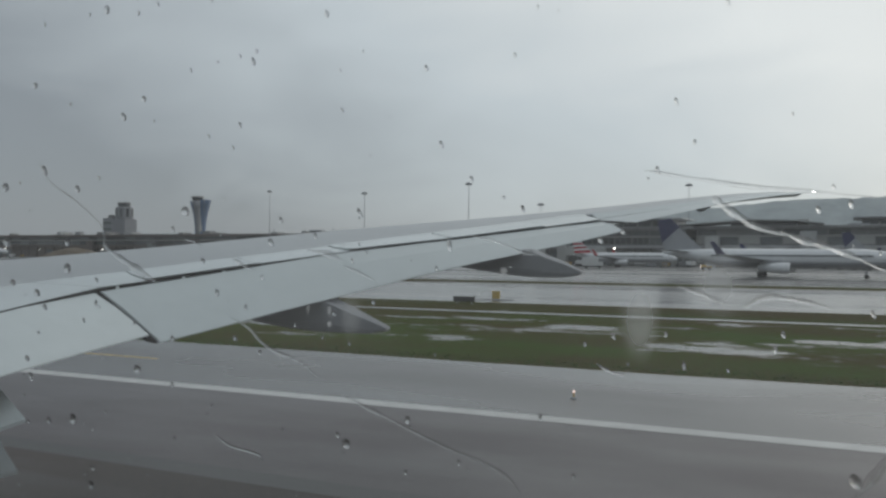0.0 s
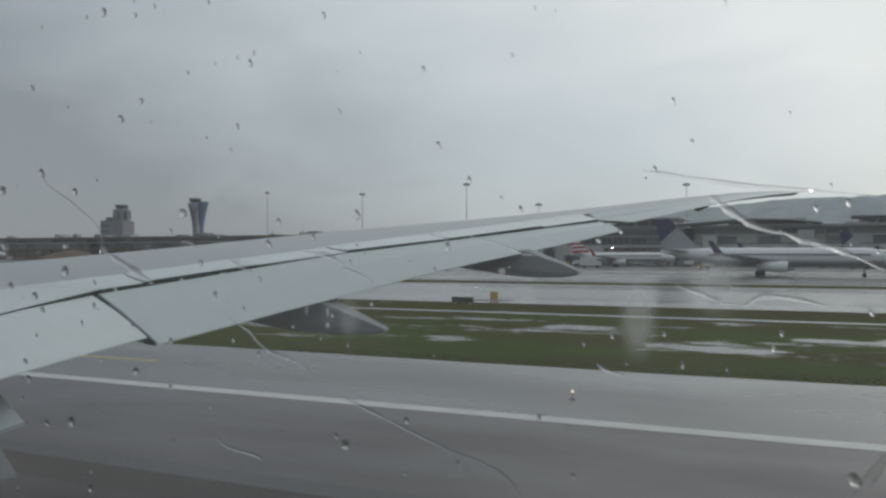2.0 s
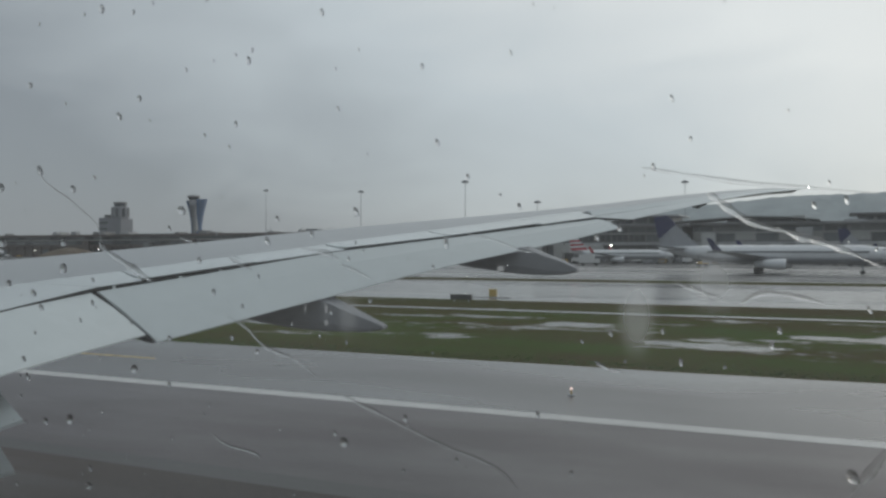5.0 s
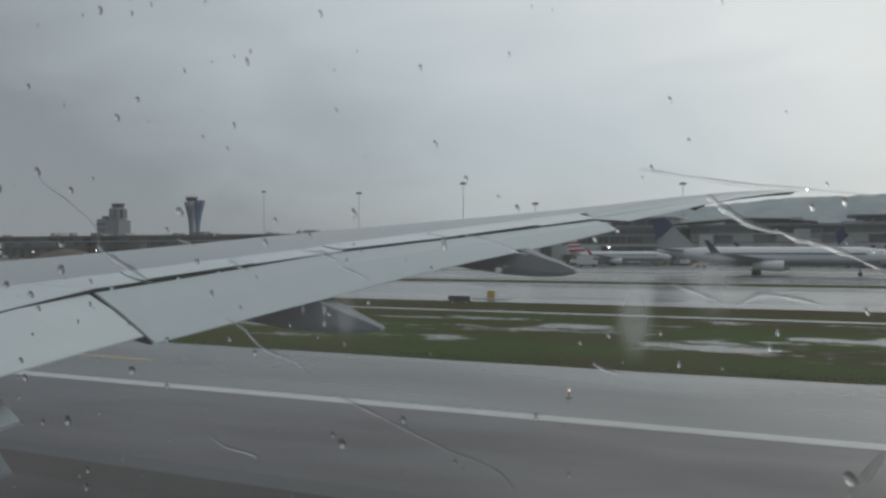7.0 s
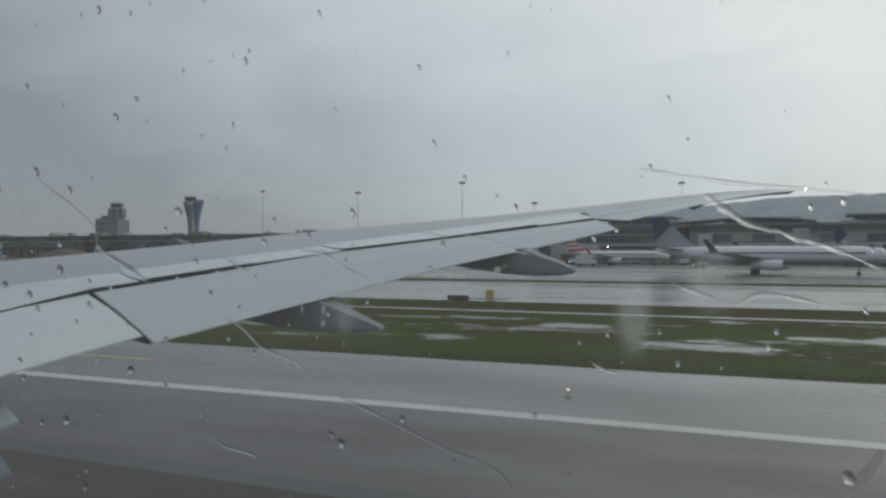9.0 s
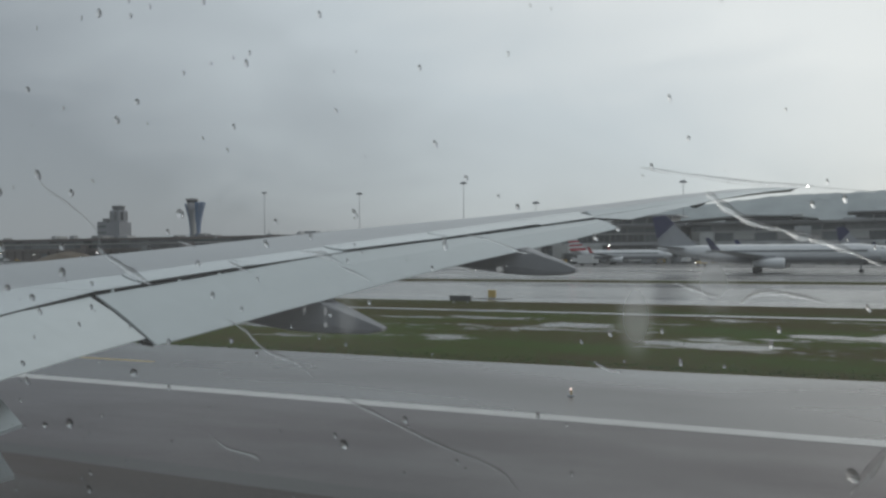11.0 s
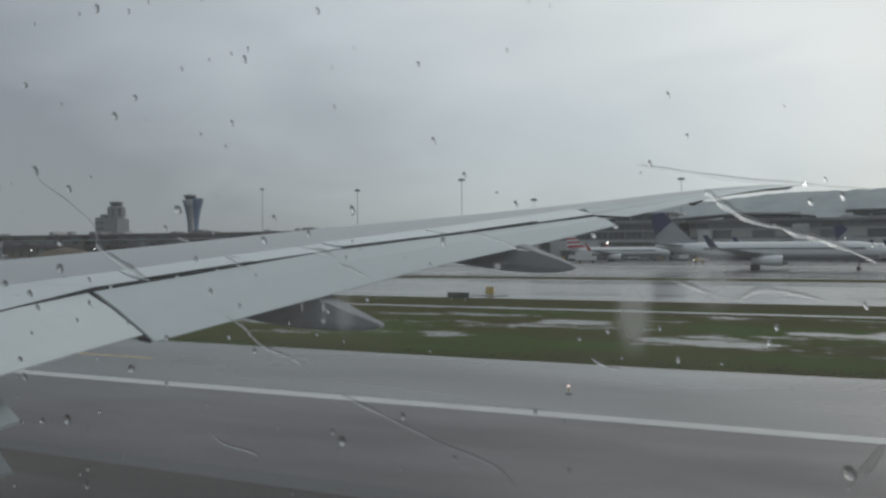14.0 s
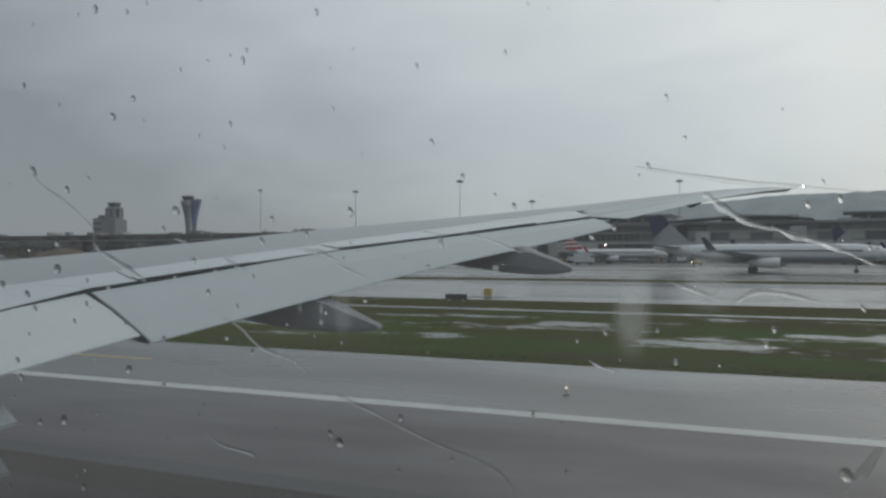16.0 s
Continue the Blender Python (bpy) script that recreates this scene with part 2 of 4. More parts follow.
for _cx, _cz, _w, _t, _k in ((-0.0263, H - 0.0094, 0.0026, 0.0055, 0.26), (-0.0158, H - 0.0044, 0.0034, 0.0044, 0.22), (-0.0735, H - 0.0105, 0.002, 0.004, 0.13),
                               (-0.0777, H - 0.0099, 0.0004, 0.0011, 0.3), (-0.0777, H - 0.0121, 0.0005, 0.0006, 0.34), (-0.0819, H - 0.0098, 0.0004, 0.0009, 0.2), (-0.0467, H - 0.0029, 0.0007, 0.0006, 0.4)):
    _off, _len, _fade, _join = _n.new("ShaderNodeMapping"), _n.new("ShaderNodeVectorMath"), _n.new("ShaderNodeMapRange"), _n.new("ShaderNodeMath")
    _off.inputs["Location"].default_value, _off.inputs["Scale"].default_value = (-_cx / _w, 0, -_cz / _t), (1 / _w, 0, 1 / _t)
    _len.operation, _fade.interpolation_type = "LENGTH", "SMOOTHSTEP"
    _fade.inputs[1].default_value, _fade.inputs[2].default_value, _fade.inputs[3].default_value, _fade.inputs[4].default_value = 0.3, 1.3, _k, 0.0
    _l.new(_tc.outputs["Object"], _off.inputs[0])
    _l.new(_off.outputs[0], _len.inputs[0])
    _l.new(_len.outputs["Value"], _fade.inputs[0])
    _l.new(_sum, _join.inputs[0])
    _l.new(_fade.outputs[0], _join.inputs[1])
    _sum = _join.outputs[0]
_l.new(_sum, _mix.inputs[0])
_l.new(_clear.outputs[0], _mix.inputs[1])
_l.new(_film.outputs[0], _mix.inputs[2])
_l.new(_mix.outputs[0], _n["Material Output"].inputs[0])

CLEAR = bpy.data.materials.new("clear_acrylic")
CLEAR.use_nodes = True
_cn, _cl = CLEAR.node_tree.nodes, CLEAR.node_tree.links
_cn.remove(_cn["Principled BSDF"])
_cl.new(_cn.new("ShaderNodeBsdfTransparent").outputs[0], _cn["Material Output"].inputs[0])

WATER = bpy.data.materials.new("rain_water")
WATER.use_nodes = True
_p = WATER.node_tree.nodes["Principled BSDF"]
_p.inputs["Transmission Weight"].default_value, _p.inputs["Roughness"].default_value, _p.inputs["IOR"].default_value = 1.0, 0.08, 1.33
_wn, _wl = WATER.node_tree.nodes, WATER.node_tree.links
_thin, _blend = _wn.new("ShaderNodeBsdfTransparent"), _wn.new("ShaderNodeMixShader")
_blend.name, _blend.inputs[0].default_value = "thinness", 0.58
_wl.new(_thin.outputs[0], _blend.inputs[1])
_wl.new(_p.outputs[0], _blend.inputs[2])
_wl.new(_blend.outputs[0], _wn["Material Output"].inputs[0])
FILM_WATER = WATER.copy()
FILM_WATER.name = "water_film"
FILM_WATER.node_tree.nodes["Principled BSDF"].inputs["Roughness"].default_value = 0.2
FILM_WATER.node_tree.nodes["thinness"].inputs[0].default_value = 0.28
RUN_WATER = WATER.copy()
RUN_WATER.name = "running_water"
RUN_WATER.node_tree.nodes["Principled BSDF"].inputs["Roughness"].default_value = 0.2
RUN_WATER.node_tree.nodes["thinness"].inputs[0].default_value = 0.31


# ---- building blocks ----
def part(name, bm, mat, parent=None, label="", smooth=False):
    me = bpy.data.meshes.new(name)
    bmesh.ops.recalc_face_normals(bm, faces=bm.faces)
    bm.to_mesh(me)
    bm.free()
    me.materials.append(mat)
    if smooth:
        for p in me.polygons:
            p.use_smooth = True
    ob = new(name, me)
    ob.parent = parent
    if label:
        ob["label"] = label
    return ob


def shared(name, like, parent, m):
    """Another object on the same mesh."""
    ob = new(name, like.data)
    ob.parent = parent
    ob.matrix_basis = m
    return ob


def thing(name, label, category, m=None, group="", kind=""):
    ob = new(name)
    if m is not None:
        ob.matrix_basis = m
    return tagged(ob, label, category, group, kind)


def box(bm, x0, x1, y0, y1, z0, z1, bevel=0.0):
    g = bmesh.ops.create_cube(bm, size=1.0, matrix=Matrix.Translation(((x0 + x1) / 2, (y0 + y1) / 2, (z0 + z1) / 2)) @ Matrix.Diagonal((x1 - x0, y1 - y0, z1 - z0, 1)))
    if bevel:
        edges = {e for v in g["verts"] for e in v.link_edges}
        bmesh.ops.bevel(bm, geom=list(edges), offset=bevel, segments=2, affect="EDGES", profile=0.5)
    return bm


def loft(bm, rings, caps=True, closed=True):
    """Skin rings of equal count, in order."""
    rows = [[bm.verts.new(p) for p in r] for r in rings]
    n = len(rows[0])
    for a, b in zip(rows, rows[1:]):
        for i in range(n if closed else n - 1):
            j = (i + 1) % n
            bm.faces.new((a[i], a[j], b[j], b[i]))
    if caps and closed:
        bm.faces.new(rows[0][::-1])
        bm.faces.new(rows[-1])
    return bm


def ring_x(x, y, z, ry, rz, n=16):
    return [(x, y + ry * math.cos(2 * math.pi * i / n), z + rz * math.sin(2 * math.pi * i / n)) for i in range(n)]


def ring_z(x, y, z, r, n=16, rx=None):
    return [(x + (rx or r) * math.cos(2 * math.pi * i / n), y + r * math.sin(2 * math.pi * i / n), z) for i in range(n)]


def sheet(bm, x0, x1, y0, y1, z, nx=1, ny=1, wob=0.0, size=0.05, both=True, thick=0.0):
    """A strip along x whose long edges wander by wob metres."""
    grid = []
    for i in range(nx + 1):
        x = x0 + (x1 - x0) * i / nx
        a = y0 + wob * noise.noise((x * size, 3.1, 0)) + wob * 0.4 * noise.noise((x * size * 5, 1.1, 0))
        b = y1 + (wob * noise.noise((x * size, 9.7, 0)) if both else 0)
        grid.append([bm.verts.new((x, a + (b - a) * j / ny, z - (thick if j in (0, ny) else 0))) for j in range(ny + 1)])
    for a, b in zip(grid, grid[1:]):
        for j in range(ny):
            bm.faces.new((a[j], b[j], b[j + 1], a[j + 1]))
    return bm


# ---- ground, runway and taxiways ----
g = sheet(bmesh.new(), -4500, 4500, -2000, 4700, 0.0, 6, 6)
ground = tagged(part("ground", g, APRON), "wet grey airfield ground and apron", "ground", kind="structure")
runway = tagged(part("runway", sheet(bmesh.new(), -900, 700, -40, 26.3, 0.006, 40, 1), ASPHALT), "wet dark grey asphalt runway", "runway", kind="structure")
tagged(part("runway_shoulder", sheet(bmesh.new(), -900, 700, 26.3, 39.0, 0.006, 40, 1), SHOULDER), "smooth wet reflective runway shoulder", "runway", kind="structure")
tagged(part("trim_worn_strip", sheet(bmesh.new(), -900, 700, -20, 16.4, 0.010, 200, 1, 0.25, 0.05), RUBBER), "brownish rubber-worn strip of wet runway", "runway", kind="structure")
tagged(part("trim_seam", sheet(bmesh.new(), -900, 700, 15.9, 16.8, 0.014, 200, 1, 0.2, 0.05), SEAM), "dark tar seam along the runway", "runway", kind="structure")
edge_line = tagged(part("edge_line", sheet(bmesh.new(), -900, 700, 25.86, 26.7, 0.012, 600, 1, 0.05, 0.3), LINE), "white painted runway edge line on wet asphalt", "marking", kind="structure")
tagged(part("turf_beyond", sheet(bmesh.new(), -900, 700, 70.2, 84.0, 0.05, 400, 4, 0.5, 0.04, thick=0.045), ROUGHGRASS), "rough olive-brown wet grass beyond the strip", "grass", kind="structure")
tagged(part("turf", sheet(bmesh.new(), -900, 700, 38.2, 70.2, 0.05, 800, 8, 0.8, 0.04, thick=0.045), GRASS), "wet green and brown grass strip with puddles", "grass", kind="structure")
tagged(part("service_strip", sheet(bmesh.new(), -900, 700, 69.4, 70.8, 0.064, 200, 1, 0.5, 0.03), CONCRETE), "narrow pale wet concrete strip in the grass", "strip", kind="structure")
tagged(part("taxiway", sheet(bmesh.new(), -900, 700, 84.0, 131, 0.004, 100, 1, 0.4, 0.02), CONCRETE), "broad wet reflective concrete taxiway", "taxiway", kind="structure")
tagged(part("far_turf", sheet(bmesh.new(), -900, 700, 136, 148, 0.03, 300, 2, 1.5, 0.03, thick=0.02), ROUGHGRASS), "distant strip of wet dark grass", "grass", kind="structure")
tagged(part("far_taxiway", sheet(bmesh.new(), -900, 700, 158, 178, 0.004, 100, 1, 0.5, 0.02), CONCRETE), "distant wet pale taxiway", "taxiway", kind="structure")

# ---- the aeroplane at whose window the camera is held ----
plane = thing("aeroplane", "pale grey airliner with lowered flaps on a wet runway", "aeroplane")


def lerp(y, *pairs):
    return float(np.interp(y, [p[0] for p in pairs], [p[1] for p in pairs]))


def te(y):
    """The wing's rear edge in plan."""
    return -11.4 if y < 10.5 else (-11.4 + 0.5545 * (y - 10.5) if y < 21 else -5.58 + 0.616 * (y - 21))


def crest(y):
    return lerp(y, (3, 5.6), (10.5, 4.6), (27, 1.2), (28.5, 0.8))


def hinge(y):
    """Depth of the spoilers and rear panels ahead of the rear edge."""
    return lerp(y, (3, 2.4), (10.5, 1.75), (15, 1.2), (21, 0.8), (28.5, 0.3))


def rear_z(y):
    return H + lerp(y, (0, -2.31), (7, -1.171), (9, -0.85), (10.5, -0.625), (11.2, -0.53), (13, -0.26), (14.7, 0.0), (17, 0.3), (19.35, 0.6), (21, 0.826),
                    (21.05, 0.60), (22, 0.775), (24, 1.188), (25, 1.39), (26, 1.56), (27, 1.7), (28.6, 1.872))


def hinge_z(y):
    return H + lerp(y, (0, -2.02), (7, -1.07), (10.5, -0.588), (12, -0.367), (13.5, -0.137), (15, 0.083), (18, 0.503), (21, 0.935), (22.5, 1.115), (24, 1.35), (25.5, 1.565), (27, 1.75), (28.6, 1.897))


def crest_z(y):
    return H + lerp(y, (0, -1.8), (7, -0.83), (10.5, -0.35), (12, -0.17), (13.5, 0.01), (15, 0.198), (16.5, 0.4), (18, 0.585), (21, 0.94), (22.5, 1.135), (24, 1.35), (25.5, 1.58), (27, 1.775), (28.6, 1.926))


def upper(y, s):
    """Height of the upper skin, s metres ahead of the rear edge."""
    h0, c = hinge(y), crest(y)
    if s <= h0:
        return rear_z(y) + (hinge_z(y) - rear_z(y)) * s / h0
    if s <= c:
        return hinge_z(y) + (crest_z(y) - hinge_z(y)) * (1 - (1 - (s - h0) / (c - h0)) ** 2)
    k = s / c - 1
    return crest_z(y) - c * (0.02 * k + 0.2 * k * k)


SPAN = [0.0, 3.0, 6.0, 8.5] + [10.5 + 0.75 * i for i in range(24)] + [28.1]
rings = []
for y in SPAN:
    c, h0, t = crest(y), hinge(y), lerp(y, (0, 1.5), (10.5, 0.95), (21, 0.42), (28.5, 0.12))
    ss = [h0 - 0.06] + [h0 + (c - h0) * i / 6 for i in range(1, 7)] + [c * (1 + 0.95 * i / 5) for i in range(1, 6)]
    top = [(te(y) - s, y, upper(y, s)) for s in ss]
    low = [(te(y) - s, y, upper(y, s) - t * f) for s, f in ((c * 1.7, 0.75), (c * 1.2, 1.0), (c * 0.8, 0.95), (h0, 0.5))]
    rings.append(top + low)
wing = part("wing", loft(bmesh.new(), rings), WINGGREY, plane, "grey swept airliner wing", smooth=False)

LEAN = 0.424                              # panel sides stand square to the swept rear edge


def rear_panel(y0, y1, z0, z1, lean0=LEAN, lean1=LEAN, s0=0.0, s1=1.0, n=6, thick=0.007):
    """A hinged skin panel; z0 and z1 are its rear corners over the eye, s0 and s1 shares of the hinge depth."""
    rr = []
    for i in range(n + 1):
        f = i / n
        y, ln = y0 + (y1 - y0) * f, lean0 + (lean1 - lean0) * f
        pts = []
        for q in (s0, s0 + (s1 - s0) * 0.33, s0 + (s1 - s0) * 0.67, s1):
            s = q * hinge(y)
            yy = y + ln * s
            zr = H + z0 + (z1 - z0) * f if z0 is not None else rear_z(y)
            zz = zr + (hinge_z(yy) + 0.006 - zr) * q
            pts.append((te(yy) - s, yy, zz))
        rr.append(pts + [(pts[3][0], pts[3][1], pts[3][2] - 0.12), (pts[1][0], pts[1][1], pts[1][2] - thick - 0.05), (pts[0][0], pts[0][1], pts[0][2] - thick)])
    return loft(bmesh.new(), rr)


# the spoilers stand a little apart from one another at their rear corners
part("trailing_panel", rear_panel(0.0, 10.5, None, None, 0, 0, n=8), WINGWHITE, wing, "pale inboard trailing panel")
part("corner_panel", rear_panel(10.52, 11.17, -0.622, -0.528, 0), WINGWHITE, wing, "small pale panel at the wing's rear corner")
for a, b, za, zb in ((11.2, 13.0, -0.492, -0.222), (13.03, 14.7, -0.232, 0.005), (14.75, 16.95, 0.052, 0.307), (17.0, 19.33, 0.318, 0.633), (19.36, 20.98, 0.606, 0.824)):
    part("spoiler", rear_panel(a, b, za, zb), WINGWHITE, wing, "pale grey spoiler panel")
part("aileron", rear_panel(21.3, 26.9, None, None, 0.3, 0.3, 0.0, 0.6, 12), WINGWHITE, wing, "pale outboard aileron")
part("fixed_panel", rear_panel(21.3, 28.0, None, None, 0.3, 0.3, 0.63, 1.0, 12), WINGWHITE, wing)
part("tip_panel", rear_panel(26.95, 28.0, None, None, 0.3, 0.3, 0.0, 0.6, 4), WINGWHITE, wing)
part("wing_tip", loft(bmesh.new(), [[(te(28.0) - s, 28.0 + 0.3 * max(s, 0), upper(28.0, max(s, 0)) + d) for s, d in ((0.0, 0), (0.5, 0.008), (1.45, -0.04), (0.8, -0.1))],
                                    [(-0.99 - s, 28.66, H + 1.888 + d) for s, d in ((0, 0), (0.2, 0.008), (0.5, -0.01), (0.25, -0.04))]]), WINGWHITE, wing)
bm = bmesh.new()
bmesh.ops.create_uvsphere(bm, u_segments=10, v_segments=8, radius=0.026, matrix=Matrix.Translation((-0.96, 28.62, H + 1.895)))
part("tip_light", bm, TIPLIGHT, wing, "lit white wing tip light")


def flap_surface(ys, front, back, thick):
    """A lowered flap; front and back give the upper surface's edges as x and height over the eye at span y."""
    rr = []
    for y in ys:
        a, b = Vector((front(y)[0], y, H + front(y)[1])), Vector((back(y)[0], y, H + back(y)[1]))
        m = a.lerp(b, 0.4) + Vector((0, 0, 0.035))
        m2 = a.lerp(b, 0.75) + Vector((0, 0, 0.02))
        rr.append([tuple(p) for p in (b, m2, m, a, a + Vector((-0.12, 0, -0.03)), a + Vector((-0.14, 0, -thick * 0.6)), a + Vector((0.05, 0, -thick)), a.lerp(b, 0.5) + Vector((0, 0, -thick * 0.75)), b + Vector((0, 0, -0.02)))])
    return loft(bmesh.new(), rr)


def slot_z(y):
    """Height over the eye at which the outboard flap leaves the slot under the spoilers."""
    return lerp(y, (10.5, -0.7), (11, -0.62), (12, -0.458), (12.5, -0.375), (13, -0.288), (14, -0.12), (14.5, -0.035), (15, 0.018), (16, 0.145), (17, 0.262), (18, 0.39), (19.3, 0.556), (21, 0.765))


def flap_tail_z(y):
    return lerp(y, (10.5, -1.485), (11.5, -1.275), (12.5, -1.055), (13.5, -0.855), (15, -0.53), (16.5, -0.25), (18, 0.0), (19.5, 0.25), (21, 0.537))


part("outboard_flap", flap_surface([10.5 + 0.7 * i for i in range(16)], lambda y: (te(y) + 0.02, slot_z(y)), lambda y: (-10.06 + 0.478 * (y - 10.5), flap_tail_z(y)), 0.24), WINGWHITE, plane, "pale lowered outboard flap")
part("inboard_flap", flap_surface([0.5, 3, 5, 7, 8, 9, 9.6, 10.1, 10.36], lambda y: (te(y) + 0.02, rear_z(y) - H - lerp(y, (9, 0.03), (10.4, 0.075))), lambda y: (-10.1 - 0.03 * (y - 8), lerp(y, (0, -2.65), (7, -1.745), (8, -1.619), (9, -1.502), (10.36, -1.36))), 0.3), WINGWHITE, plane, "pale lowered inboard flap")
# black solid paints the shade in the flap slot; dark seal between the flaps
part("flap_cove_shade", loft(bmesh.new(), [[(te(y) - 0.03, y, rear_z(y) - 0.03), (te(y) - 0.03, y, H + lerp(y, (1, -2.5), (10.4, -0.85), (10.6, -0.8), (13, -0.36), (15, -0.05), (18, 0.3), (21, 0.66))), (te(y) - 0.9, y, rear_z(y) - 0.5), (te(y) - 0.9, y, rear_z(y) - 0.1)] for y in (1, 7, 10.4, 10.6, 11.2, 13, 14.7, 17, 19.3, 20.95)]), SEAL_AND_SHADE, wing, "black filler painting the shade in the flap cove")
part("flap_seal", loft(bmesh.new(), [[(-11.36, 10.37, H - 0.73), (-11.36, 10.49, H - 0.73), (-11.36, 10.49, H - 1.0), (-11.36, 10.37, H - 1.0)],
                                     [(-10.16, 10.3, H - 1.41), (-10.12, 10.49, H - 1.47), (-10.12, 10.49, H - 1.52), (-10.16, 10.3, H - 1.47)]]), SEAL_AND_SHADE, plane, "dark gap seal between flaps")


def canoe(y, w, stations, label):
    """A flap track fairing: a flat-sided canoe along x with a wedge tail; stations are x, top and bottom over the eye, share of the width."""
    rr = []
    for x, zt, zb, k in stations:
        h, v = zt - zb, w * k
        rr.append([(x, y + yy * v, H + zb + f * h) for yy, f in ((-1.0, 1.0), (-0.86, 1.02), (0.8, 1.1), (1.0, 1.02), (0.97, 0.4), (0.75, 0.12), (0.35, 0.0), (-0.45, 0.0), (-0.82, 0.06), (-0.98, 0.3))])
    return part("flap_fairing", loft(bmesh.new(), rr), FAIRING, plane, label)


canoe(13.5, 0.22, ((-11.1, -1.1, -1.28, 0.25), (-10.65, -0.98, -1.348, 0.6), (-10.1, -0.9, -1.419, 0.9), (-9.57, -0.85, -1.477, 1.0), (-9.1, -0.85, -1.505, 1.0), (-8.81, -0.927, -1.512, 1.0),
                   (-8.56, -1.006, -1.517, 0.95), (-8.08, -1.18, -1.51, 0.75), (-7.84, -1.265, -1.5, 0.62), (-7.56, -1.365, -1.45, 0.46), (-7.52, -1.385, -1.435, 0.4)), "grey canoe-shaped flap track fairing")
canoe(18.1, 0.2, ((-8.4, -0.2, -0.33, 0.25), (-8.0, -0.1, -0.378, 0.6), (-7.43, -0.02, -0.454, 0.9), (-6.9, 0.02, -0.525, 1.0), (-6.5, 0.03, -0.555, 1.0), (-6.34, -0.01, -0.565, 1.0),
                  (-6.01, -0.137, -0.573, 0.92), (-5.62, -0.265, -0.565, 0.75), (-5.32, -0.39, -0.51, 0.5), (-5.26, -0.42, -0.485, 0.42)), "grey canoe-shaped flap track fairing")
for y, x, z in ((13.55, -8.72, -0.88), (18.12, -6.42, 0.0)):
    part("fairing_hinge", box(bmesh.new(), x - 0.35, x + 0.04, y - 0.1, y + 0.12, H + z - 0.04, H + z + 0.045, 0.01), UNDER, plane, "dark hinge block over the fairing")


def corner_plate(tip, back, side, label):
    """A thin upward-facing plate that ends in a point."""
    pts = [Vector(p) + Vector((0, 0, H)) for p in (tip, back, side)]
    return part("flap_corner", loft(bmesh.new(), [[tuple(q) for q in pts], [tuple(q - Vector((0, 0, 0.05))) for q in pts]]), WINGWHITE, plane, label)


corner_plate((-9.66, 7.68, -2.2), (-12.26, 8.73, -1.57), (-10.86, 6.78, -2.7), "pale pointed corner of the inboard flap")
corner_plate((-9.38, 7.34, -2.75), (-11.4, 7.94, -1.75), (-10.7, 7.38, -3.15), "pale pointed corner of a flap linkage")
# pale hinge brackets seen in the flap slot
for y in (10.75, 11.75, 12.4):
    part("hinge_bracket", box(bmesh.new(), te(y) - 0.028, te(y) + 0.004, y - 0.025, y + 0.025, H + slot_z(y) - 0.01, rear_z(y) - 0.02, 0.005), WINGWHITE, wing, "small pale hinge bracket")
# dark hinge stubs behind the outer wing
for y, out, b, near in ((21.02, 0.17, 1.0, rear_z(21.0)), (24.1, 0.04, 0.35, rear_z(24.1))):
    x0, x1, far = te(y), te(y + b), rear_z(y + b)
    part("hinge_stub", loft(bmesh.new(), [[(x0 - 0.1, y, near - 0.02), (x0 + out, y, near - 0.06), (x0 + out, y, near - 0.1), (x0 - 0.1, y, near - 0.06)],
                                          [(x1 - 0.1, y + b, far), (x1 + 0.03, y + b, far - 0.012), (x1 + 0.03, y + b, far - 0.035), (x1 - 0.1, y + b, far - 0.03)]]), SEAL_AND_SHADE, wing, "dark hinge stub")

# fuselage shell with one window opening
R, YC, ZC = 3.1, -2.98, H - 0.25
XS = [-43, -42, -39, -35, -30, -2, -0.26, 0.1, 2, 12, 20, 28, 34]
AN = [-4.25, 8.6] + [8.6 + (351.4 - 4.25 + 4.25 - 8.6 + 0.0) * i / 30 for i in range(1, 30)]


def taper(x):
    return lerp(x, (-43, 0.12), (-42, 0.4), (-39, 0.78), (-35, 0.95), (-30, 1), (12, 1), (20, 0.85), (28, 0.5), (34, 0.1))


def shell(radius):
    bm = bmesh.new()
    g2 = [[bm.verts.new((x, YC + radius * k * math.cos(radians(a)), ZC + radius * k * math.sin(radians(a)))) for a in AN] for x, k in ((x, taper(x)) for x in XS)]
    for i in range(len(XS) - 1):
        for j in range(len(AN)):
            if not (XS[i] == -0.26 and j == 0):
                k = (j + 1) % len(AN)
                bm.faces.new((g2[i][j], g2[i + 1][j], g2[i + 1][k], g2[i][k]))
    bm.faces.new(g2[0])
    bm.faces.new(g2[-1])
    return bm


part("fuselage", shell(R), HULL, plane, "white airliner fuselage shell")
part("cabin_lining", shell(R - 0.05), CABIN, plane, "grey cabin side lining")
wf = bmesh.new()
for x0, x1, z0, z1 in ((-0.275, -0.25, -0.25, 0.25), (0.09, 0.115, -0.25, 0.25), (-0.25, 0.09, -0.25, -0.22), (-0.25, 0.09, 0.2, 0.25)):
    box(wf, x0, x1, 0.05, 0.135, H + z0, H + z1, 0.004)
part("window_frame", wf, CABIN, plane, "moulded grey window surround")
pane = part("window_pane", box(bmesh.new(), -0.25, 0.09, 0.1175, 0.1195, H - 0.22, H + 0.2), PANE, plane, "clear rain-spotted acrylic window pane")
pane.visible_shadow = False
pane.data.materials.append(CLEAR)
